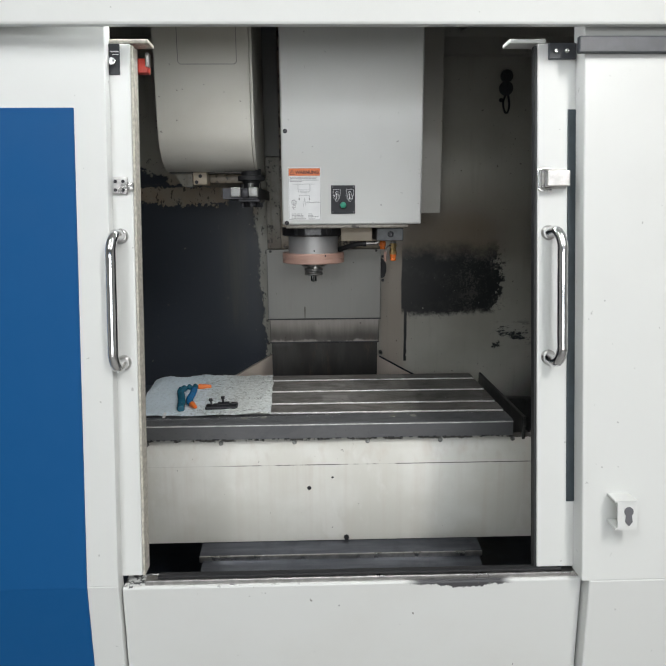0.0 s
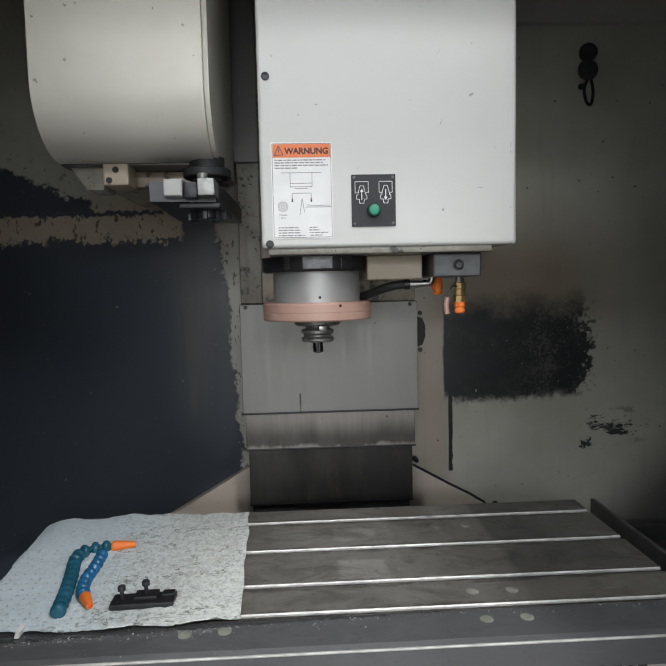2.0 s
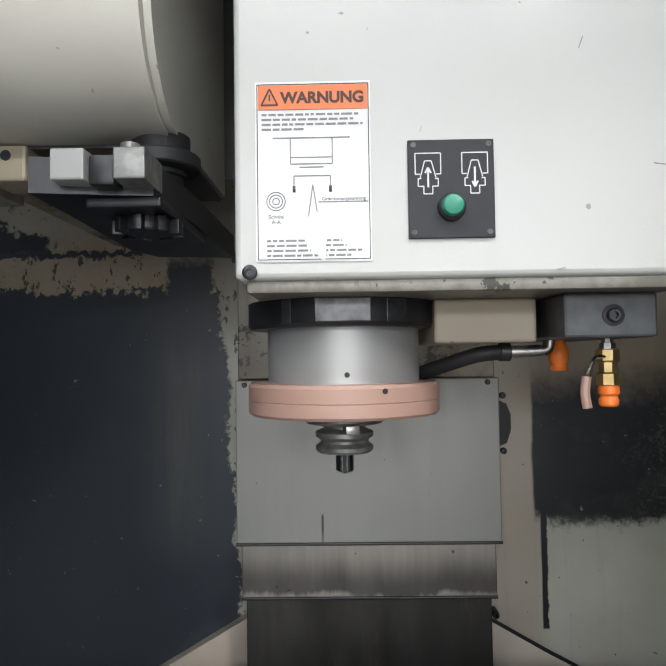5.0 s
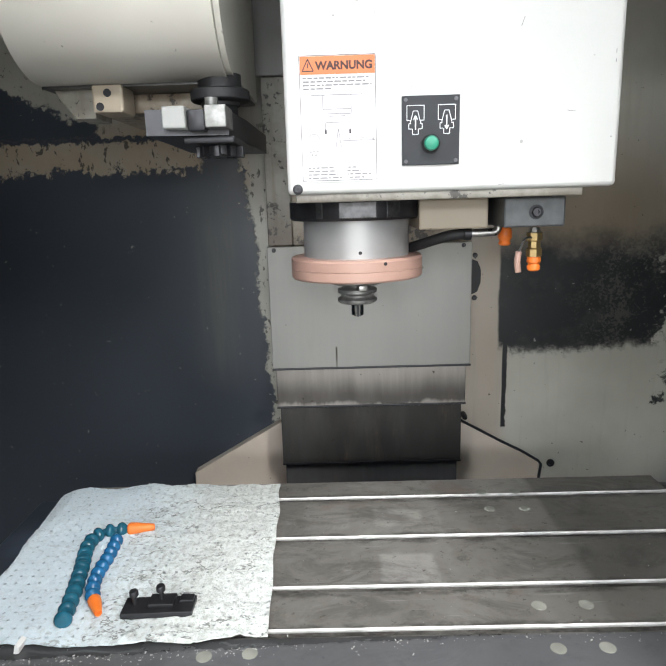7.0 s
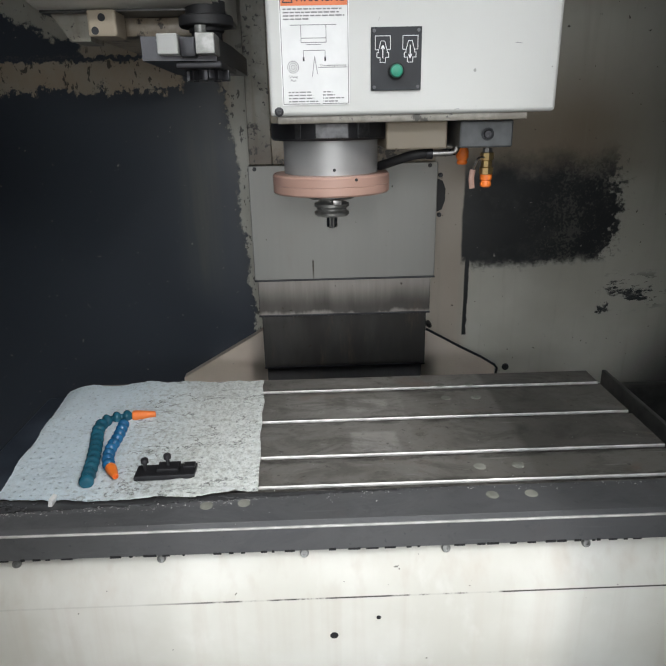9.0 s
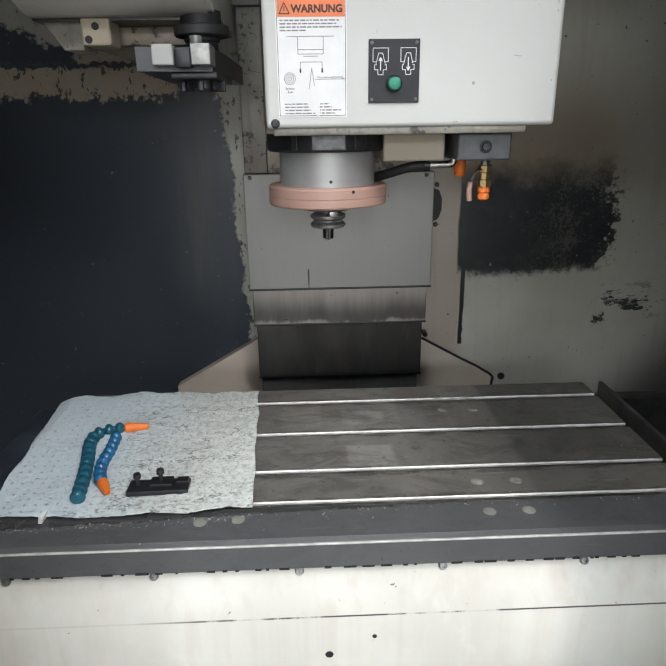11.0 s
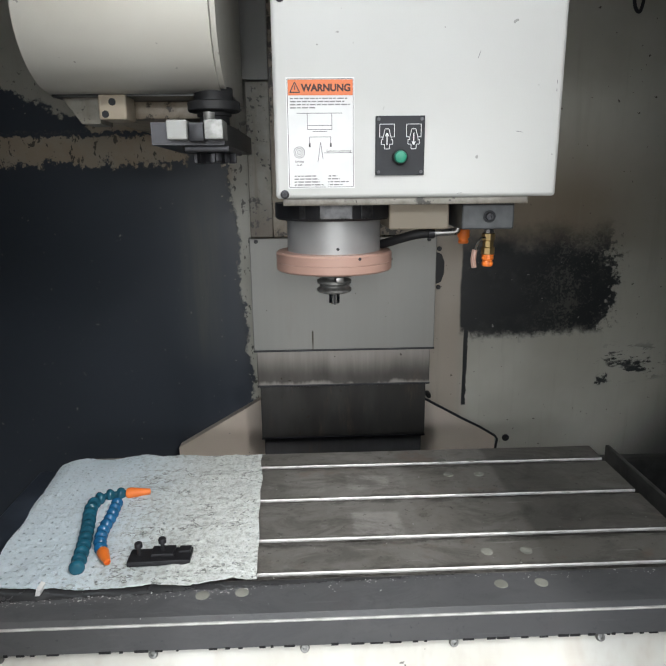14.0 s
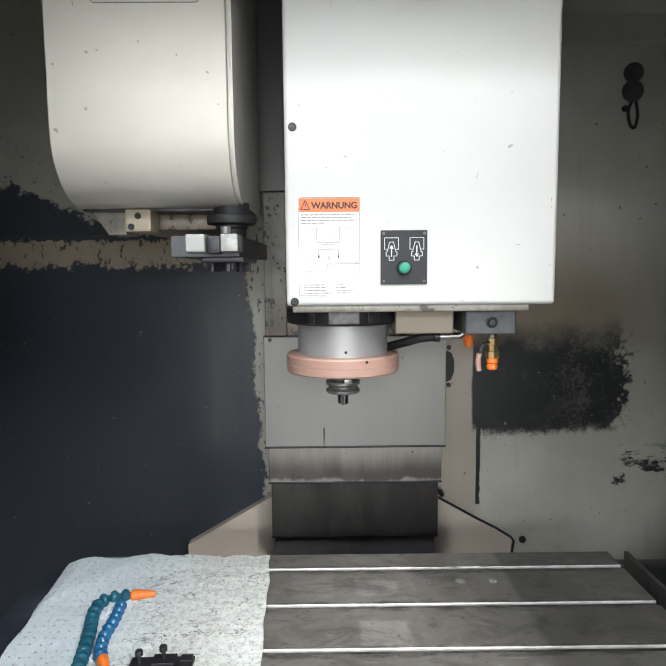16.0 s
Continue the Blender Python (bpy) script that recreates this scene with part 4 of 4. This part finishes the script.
# ---- blocks, valve and hose beside the spindle ----
blk = thing("spacer_block", "cream painted block under the spindle head", "block")
part("body", B(0.083, 0.190, 2.10, 2.30, 1.440, 1.4862, bevel=0.003), BEIGE, blk)
cb = thing("coolant_block", "dark grey coolant block with a socket bolt", "block")
part("body", B(0.200, 0.290, 2.05, 2.30, 1.4425, 1.4862, bevel=0.003), CASTGREY, cb)
part("bolt_seat", lathe(bmesh.new(), [(0.0105, 0), (0.0105, 0.002), (0.0085, 0.0025), (0.0005, 0.0025)], pose(0.247, 2.051, 1.464, 90, 0, 0), 28), BLACK, cb)
screw(cb, 0.247, 2.049, 1.464, 0.007, 0.004)
vl = thing("coolant_valve", "small brass ball valve with an orange plastic nozzle", "valve")
vx, vy = 0.262, 2.10
P0 = pose(vx, vy, 0)
part("nipple", lathe(bmesh.new(), [(0.004, 1.428), (0.0085, 1.431), (0.0085, 1.438), (0.006, 1.4385), (0.006, 1.443)], P0, 8), STEEL, vl)
part("body", lathe(bmesh.new(), [(0.009, 1.393), (0.0125, 1.395), (0.0125, 1.406), (0.0098, 1.408), (0.0098, 1.418), (0.0125, 1.420), (0.0125, 1.431), (0.005, 1.433)], P0, 8), BRASS, vl, "brass valve body")
part("nozzle", lathe(bmesh.new(), [(0.007, 1.372), (0.0095, 1.374), (0.0102, 1.379), (0.0082, 1.383), (0.0108, 1.386), (0.0105, 1.395)], P0, 20), ORANGE, vl, "orange plastic nozzle")
lv = part("lever", tube(bmesh.new(), [(vx - 0.008, vy - 0.01, 1.424), (vx - 0.018, vy - 0.014, 1.423), (vx - 0.024, vy - 0.014, 1.412), (vx - 0.028, vy - 0.012, 1.400)], 0.0022, 8), CHROME, vl)
part("grip", tube(bmesh.new(), [(vx - 0.027, vy - 0.012, 1.404), (vx - 0.029, vy - 0.012, 1.388), (vx - 0.027, vy - 0.012, 1.372)], 0.0048, 10), COPPER, lv, "faded red lever grip")
nz = thing("coolant_nozzle", "orange plastic coolant nozzle under the block", "nozzle")
part("body", lathe(bmesh.new(), [(0.008, 1.408), (0.010, 1.411), (0.0085, 1.416), (0.0115, 1.421), (0.0115, 1.431), (0.007, 1.443)], pose(0.232, 2.16, 0), 20), ORANGE, nz)
hs = thing("air_hose", "black rubber hose with steel elbow fitting", "hose")
part("hose", tube(bmesh.new(), [(0.065, 2.20, 1.400), (0.095, 2.165, 1.413), (0.135, 2.14, 1.427), (0.165, 2.14, 1.430)], 0.0085, 14), RUBBER, hs)
part("ferrule", cyl(bmesh.new(), 0.0105, 0.0105, pose(0.160, 2.14, 1.430, 0, 90, 0), 0.012, 18, 0.001), BLACKSTEEL, hs)
part("fitting", tube(bmesh.new(), [(0.170, 2.14, 1.430), (0.200, 2.14, 1.431), (0.213, 2.14, 1.433), (0.216, 2.14, 1.444)], 0.0065, 14), STEEL, hs, "steel elbow fitting")
sw = thing("limit_switch", "small black limit switch with a looped cable", "switch")
part("body", B(0.328, 0.372, 2.705, 2.745, 1.690, 1.770, bevel=0.003), BLACK, sw)
part("conduit", tube(bmesh.new(), [(0.312, 2.73, 1.98), (0.312, 2.73, 1.85), (0.312, 2.73, 1.69)], 0.006, 8, 3), RUBBER, sw)
part("cable", tube(bmesh.new(), [(0.316, 2.72, 1.75), (0.308, 2.72, 1.69), (0.314, 2.72, 1.65), (0.333, 2.72, 1.636), (0.347, 2.72, 1.655), (0.345, 2.72, 1.692)], 0.005, 8), RUBBER, sw)
part("screw", lathe(bmesh.new(), [(0.004, 0), (0.004, 0.002), (0.001, 0.002)], pose(0.362, 2.705, 1.758, 90, 0, 0), 12), STEEL, sw)

# ---- tool magazine and changer ----
mag = thing("tool_magazine", "off-white tool magazine cover with a rounded lower front", "tool magazine")
prof = [(2.40, 2.5), (2.03, 2.5), (2.03, 1.80)]
prof += [(2.03 + 0.118 * (1 - math.cos(a)), 1.795 - 0.12 * math.sin(a)) for a in [radians(q) for q in range(6, 91, 7)]] + [(2.40, 1.675)]
part("shell", prism(bmesh.new(), prof, -0.500, -0.205), MAGCREAM, mag, smooth=25)
part("side_plate", prism(bmesh.new(), [(y + 0.012, max(z, 1.68)) for y, z in prof], -0.2045, -0.196), CREAM, mag, "cream side plate", 25)
part("carrier", B(-0.47, -0.26, 2.39, 2.772, 1.95, 2.30, bevel=0.004), GUARD, mag, "dark rear carrier")
# the magazine is open below; a dark sheet stands in for the shade inside
part("underside", B(-0.498, -0.198, 2.150, 2.398, 1.6712, 1.6748), GUARD, mag, "dark sheet standing in for the shade of the open underside")
lines(mag, [(-0.425, 2.0, -0.425, 2.35), (-0.243, 2.0, -0.243, 2.35), (-0.418, 1.993, -0.250, 1.993), (-0.425, 2.0, -0.418, 1.993), (-0.243, 2.0, -0.250, 1.993)], 0.0016, 2.0298, GREY, "hatch_seam")
arm = thing("tool_changer_arm", "blackened steel tool changer arm with bright gripper blocks", "tool changer")
part("arm", prism(bmesh.new(), [(-0.300, 2.012), (-0.19, 2.03), (-0.182, 2.16), (-0.180, 2.40), (-0.292, 2.38), (-0.312, 2.32), (-0.303, 2.12)], 1.582, 1.616, "z"), BLACKSTEEL, arm)
part("gripper_block", B(-0.273, -0.242, 1.996, 2.05, 1.589, 1.618, bevel=0.002), SLATEGREY, arm, "grey steel gripper block")
part("jaw", B(-0.241, -0.217, 2.003, 2.06, 1.586, 1.614, bevel=0.003), BLACKSTEEL, arm)
part("jaw", B(-0.216, -0.187, 1.996, 2.05, 1.589, 1.618, bevel=0.0015), STEELDARK, arm, "bright gripper jaw")
part("ledge", B(-0.255, -0.183, 2.03, 2.22, 1.572, 1.5815, bevel=0.002), BLACKSTEEL, arm)
part("gear", lathe(bmesh.new(), [(0.024, 1.558), (0.026, 1.560), (0.026, 1.572)], pose(-0.214, 2.09, 0), 18), BLACKSTEEL, arm)
part("shaft", cyl(bmesh.new(), 0.012, 0.012, pose(-0.264, 2.30, 1.612), 0.034, 20), STEELDARK, arm)
for k in range(9):
    part("tooth", B(-0.0045, 0.0045, -0.036, -0.024, 1.556, 1.5715, bevel=0.001, m=pose(-0.214, 2.09, 0, 0, 0, 40 * k)), BLACKSTEEL, arm)
part("hub", lathe(bmesh.new(), [(0.026, 1.614), (0.026, 1.636), (0.030, 1.638), (0.030, 1.643), (0.044, 1.645), (0.046, 1.647), (0.046, 1.660), (0.044, 1.662), (0.034, 1.663), (0.034, 1.684)], pose(-0.222, 2.160, 0), 40), RUBBER, arm, "black hub")
part("pin", lathe(bmesh.new(), [(0.008, 1.618), (0.009, 1.620), (0.009, 1.632)], pose(-0.212, 2.031, 0), 16), STEELDARK, arm)
mt = thing("changer_mount", "cream cast mount under the tool magazine", "bracket")
part("plate", B(-0.440, -0.25, 2.22, 2.60, 1.640, 1.6708, bevel=0.003), GRIME, mt)
part("bracket", prism(bmesh.new(), [(-0.49, 1.674), (-0.425, 1.674), (-0.425, 1.628), (-0.458, 1.628)], 2.17, 2.24, "y"), STAINED, mt)
bl = part("clamp", B(-0.418, -0.370, 2.14, 2.20, 1.632, 1.6735, bevel=0.004), BEIGE, mt, "cream clamp with two holes")
for z, x in ((1.661, -0.393), (1.641, -0.406)):
    part("hole", cyl(bmesh.new(), 0.0062, 0.0062, pose(x, 2.1402, z, 90, 0, 0), 0.001, 16), BLACK, bl)

# ---- table ----
table = thing("machine_table", "cast steel T-slot table, worn and stained, with round plugs", "machine table")
TX0, TX1, TY0, TY1, TZ = -0.600, 0.605, 1.785, 2.346, 0.900
SLOTS = (1.883, 1.980, 2.122, 2.269)
prof = [(1.83, 0.815), (1.83, 0.851), (TY0, 0.851), (TY0, TZ - 0.004), (TY0 + 0.012, TZ)]
for s in SLOTS:
    prof += [(s - 0.0075, TZ), (s - 0.0075, TZ - 0.022), (s - 0.014, TZ - 0.022), (s - 0.014, TZ - 0.034), (s + 0.014, TZ - 0.034), (s + 0.014, TZ - 0.022), (s + 0.0075, TZ - 0.022), (s + 0.0075, TZ - 0.0055), (s + 0.0075, TZ - 0.0022), (s + 0.0095, TZ)]
prof += [(TY1 - 0.003, TZ), (TY1, TZ - 0.003), (TY1, 0.815)]
bm = prism(bmesh.new(), prof, TX0, TX1)
# bright steel on the upper slot walls only; darker steel below stands for slot shadow
for f in bm.faces:
    n, c = f.normal, f.calc_center_median()
    if any(abs(c.y - s) < 0.0096 for s in SLOTS) and c.z < TZ - 0.001 and c.z > TZ - 0.005 and len(f.verts) == 4:
        f.material_index = 1
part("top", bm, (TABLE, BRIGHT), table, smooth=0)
part("edge_strip", B(TX0 - 0.05, TX1, TY0 - 0.0015, TY0 + 0.0025, TZ - 0.0065, TZ - 0.003, bevel=0.001), BRIGHT, table, "bright rubbed front edge")
part("end_gutter", B(TX0 - 0.10, TX0 - 0.0005, 1.86, TY1, 0.815, TZ - 0.03, bevel=0.004), PAN, table, "black oily end gutter")
part("end_block", prism(bmesh.new(), [(1.83, 0.815), (1.83, 0.851), (TY0, 0.851), (TY0, TZ - 0.004), (TY0 + 0.012, TZ), (1.855, TZ), (1.86, TZ - 0.03), (1.86, 0.815)], TX0 - 0.10, TX0 - 0.0005), TABLE, table, smooth=0)
flake = bmesh.new()
rf = random.Random(21)
xf = TX0 - 0.09
while xf < TX1 - 0.03:
    w = rf.uniform(0.003, 0.022)
    box(flake, xf, xf + w, TY0 - 0.0012, TY0 + 0.002, 0.8496, 0.8512 + rf.uniform(0.0003, 0.0025))
    xf += w + rf.uniform(0.002, 0.02) * (1 if rf.random() < 0.8 else 3)
tagged(part("flaked_edge", flake, RUBBER, table, smooth=0), "chipped black lower edge", kind="stuff")
PLUG = plain("plug_resin", (0.25, 0.25, 0.22), 0.5, vary=0.3)
for x, y in ((0.234, 2.285), (0.302, 2.285), (0.235, 2.216), (0.302, 2.215), (0.238, 1.932), (0.307, 1.932), (0.236, 1.845), (0.301, 1.845), (-0.236, 1.842), (-0.175, 1.846)):
    part("plug", lathe(bmesh.new(), [(0.0105, 0), (0.0105, 0.0006), (0.009, 0.001), (0.0004, 0.001)], pose(x, y, TZ), 24), PLUG, table)
guard = thing("table_guard", "black oily guard plate beside the table end", "guard")
part("plate", B(0.640, 0.650, 1.80, 2.335, 0.80, 0.905, bevel=0.002), GUARD, guard)
part("gutter", B(0.6055, 0.6395, 1.80, 2.335, 0.80, 0.815, bevel=0.002), PAN, guard)

skirt = thing("table_skirt", "cream sheet-metal skirt along the table front, edge chipped", "skirt")
sk = [(1.818, 0.847), (1.811, 0.850), (1.766, 0.771), (1.766, 0.516), (1.776, 0.512), (1.776, 0.769)]
part("sheet", prism(bmesh.new(), sk, -0.80, 0.681), SKIRT, skirt)
part("end_cap", prism(bmesh.new(), [(1.811, 0.848), (1.768, 0.771), (1.768, 0.516), (1.88, 0.516), (1.88, 0.838)], 0.676, 0.680), SKIRT, skirt)
for k in range(7):
    x = -0.765 + 0.2292 * k
    b = part("bolt", lathe(bmesh.new(), [(0.0072, 0), (0.0072, 0.003), (0.0058, 0.0065), (0.003, 0.0068), (0.0028, 0.003), (0.0004, 0.003)], pose(x, 1.8005, 0.8335, 61, 0, 0), 18), STEELDARK, skirt)
part("plug", cyl(bmesh.new(), 0.008, 0.008, pose(0.083, 1.766, 0.526, 90, 0, 0), 0.006, 16), RUBBER, skirt)
for x, z, r in ((-0.033, 0.695, 0.007), (0.040, 0.729, 0.004)):
    part("paint_chip", lathe(bmesh.new(), [(r, 0), (r * 0.9, 0.0006), (0.0005, 0.0006)], pose(x, 1.766, z, 90, 0, 0), 9), RUBBER, skirt)
saddle = thing("table_saddle", "dark cast saddle below the table", "saddle")
part("body", B(-0.58, 0.55, 1.84, 2.32, 0.56, 0.8145, bevel=0.01), PAN, saddle)
ways = thing("way_cover", "grey steel telescopic cover below the table skirt", "cover")
part("plate", prism(bmesh.new(), [(1.70, 0.505), (2.10, 0.56), (2.10, 0.55), (1.705, 0.492)], -0.372, 0.500), WAY, ways)
part("lip", B(-0.372, 0.500, 1.696, 1.703, 0.488, 0.508, bevel=0.002), STEEL, ways)
part("plate", prism(bmesh.new(), [(1.610, 0.482), (1.72, 0.497), (1.72, 0.487), (1.615, 0.470)], -0.360, 0.490), WAY, ways)
part("lip", B(-0.360, 0.490, 1.607, 1.613, 0.40, 0.484, bevel=0.002), WAY, ways)

# ---- things on the table ----
pad = thing("absorbent_pad", "pale blue perforated absorbent pad, soiled, on the table", "cloth")
bm = bmesh.new()
NX, NY = 110, 104
grid = []
rr = random.Random(11)
for j in range(NY + 1):
    row = []
    for i in range(NX + 1):
        u, v = i / NX, j / NY
        x0 = -0.592 - 0.045 * v
        x1 = -0.154 - 0.024 * v
        x = x0 + (x1 - x0) * u + 0.004 * noise.noise((u * 3, v * 6, 1)) * (1 if 0.02 < u else 2)
        y = 1.872 + (2.330 - 1.872) * v + 0.007 * noise.noise((u * 7, v * 2, 5)) - 0.010 * math.sin(u * 3.1) * (1 - v)
        if u < 0.18 and v > 0.9:
            y -= (v - 0.9) * 0.5 * (0.18 - u)
        z = TZ + 0.0045 + 0.0045 * noise.noise((u * 6, v * 6, 2)) + 0.0026 * noise.noise((u * 20, v * 20, 3)) + 0.0016 * noise.noise((u * 41, v * 41, 9)) + 0.003 * (noise.noise((u * 3 + 4, v * 3, 7)) > 0.25)
        z -= 0.35 * max(0, -0.606 - x)
        row.append(bm.verts.new((x, y, max(z, TZ + 0.0015) if x > TX0 else z)))
    grid.append(row)
for j in range(NY):
    for i in range(NX):
        bm.faces.new((grid[j][i], grid[j][i + 1], grid[j + 1][i + 1], grid[j + 1][i]))
ret = bmesh.ops.extrude_face_region(bm, geom=bm.faces[:])
bmesh.ops.translate(bm, vec=(0, 0, 0.0025), verts=[v for v in ret["geom"] if isinstance(v, bmesh.types.BMVert)])
part("sheet", bm, PAD, pad, smooth=60)


def ball_hose(name, label, pts, r, material, tip):
    """Snap-together coolant hose: beads along a line, with a conical tip at the end."""
    t = thing(name, label, "coolant hose", "loose coolant hoses")
    p = [Vector(q) for q in pts]
    total = sum((b - a).length for a, b in zip(p, p[1:]))
    n = max(3, round(total / (r * 1.95)))
    dist = [0.0]
    for a, b in zip(p, p[1:]):
        dist.append(dist[-1] + (b - a).length)
    def at(s):
        for k in range(len(p) - 1):
            if s <= dist[k + 1] or k == len(p) - 2:
                return p[k].lerp(p[k + 1], (s - dist[k]) / (dist[k + 1] - dist[k]))
    for k in range(n):
        a, b = at(total * k / n), at(total * (k + 1) / n)
        d = (b - a).normalized()
        m = Matrix.Translation(a) @ d.to_track_quat("Z", "Y").to_matrix().to_4x4()
        L = (b - a).length
        part("bead", lathe(bmesh.new(), [(r * 0.62, 0.0), (r * 0.92, 0.04 * L), (r * 1.12, 0.16 * L), (r * 1.2, 0.34 * L), (r * 1.12, 0.50 * L), (r * 0.88, 0.64 * L), (r * 0.58, 0.76 * L), (r * 0.56, 0.86 * L), (r * 0.60, 1.06 * L)], m, 20), material, t)
    d = (p[-1] - at(total * 0.93)).normalized()
    m = Matrix.Translation(p[-1]) @ d.to_track_quat("Z", "Y").to_matrix().to_4x4()
    part("nozzle", lathe(bmesh.new(), [(r * 0.8, -0.003), (r * 1.02, 0), (r * 1.02, 0.006), (r * 0.55, tip * 0.92), (r * 0.42, tip * 0.92), (r * 0.38, tip - 0.008), (0.0004, tip - 0.006)], m, 24), ORANGE, t, "orange conical nozzle")
    return t


HZ = TZ + 0.0175
ball_hose("coolant_hose", "teal segmented coolant hose with orange nozzle on the pad", [(-0.447, 1.892, HZ), (-0.459, 1.962, HZ), (-0.473, 2.024, HZ), (-0.490, 2.085, HZ), (-0.489, 2.122, HZ), (-0.468, 2.138, HZ), (-0.434, 2.142, HZ)], 0.0108, TEAL, 0.047)
ball_hose("coolant_hose", "blue segmented coolant hose with orange nozzle on the pad", [(-0.446, 2.112, HZ - 0.001), (-0.441, 2.060, HZ - 0.001), (-0.442, 2.008, HZ - 0.001), (-0.434, 1.965, HZ - 0.001), (-0.421, 1.943, HZ - 0.001)], 0.0096, BLUEHOSE, 0.038)
jaw = thing("clamp_strip", "black steel clamp strip with knurled screws on the pad", "clamp")
J = pose(-0.320, 1.930, TZ + 0.0075, 0, 0, 1.5)
part("bar", B(-0.052, 0.052, -0.019, 0.019, 0, 0.009, bevel=0.001, m=J), BLACKSTEEL, jaw)
part("block", B(-0.014, 0.024, -0.010, 0.016, 0.0088, 0.016, bevel=0.001, m=J), BLACKSTEEL, jaw)
part("block", B(0.030, 0.050, 0.0, 0.016, 0.0088, 0.014, bevel=0.001, m=J), BLACKSTEEL, jaw)
for x, h in ((-0.036, 0.009), (0.004, 0.016)):
    part("screw", lathe(bmesh.new(), [(0.0034, 0), (0.0034, 0.014), (0.0066, 0.014), (0.0066, 0.0205), (0.0056, 0.022), (0.001, 0.022)], J @ pose(x, 0.003, h), 20), BLACKSTEEL, jaw)
chip = thing("plastic_scrap", "small white plastic scrap at the pad edge", "scrap")
part("strip", prism(bmesh.new(), [(-0.497, 0.9015), (-0.490, 0.9015), (-0.488, 0.911), (-0.494, 0.914)], 1.852, 1.872, "y"), LABEL, chip)
swarf = bmesh.new()
rs = random.Random(8)
for k in range(420):
    x = rs.uniform(-0.60, 0.58) if k > 170 else rs.uniform(-0.60, -0.15)
    y = min(1.866 + 0.045 * x, 1.872) - abs(rs.gauss(0, 0.008)) if k < 330 else rs.uniform(1.79, 2.33)
    if x < -0.15 and y > 1.868:
        continue
    r = rs.uniform(0.0004, 0.0008) if rs.random() < 0.8 else rs.uniform(0.0008, 0.0017)
    box(swarf, -r, r, -r * 0.5, r * 0.5, 0, r * 0.5, m=pose(x, y, TZ + 0.0002, rs.uniform(-20, 20), 0, rs.uniform(0, 180)))
tagged(part("swarf", swarf, BRIGHT, None, smooth=0), "scattered bright metal chips on the table", "swarf", kind="stuff")
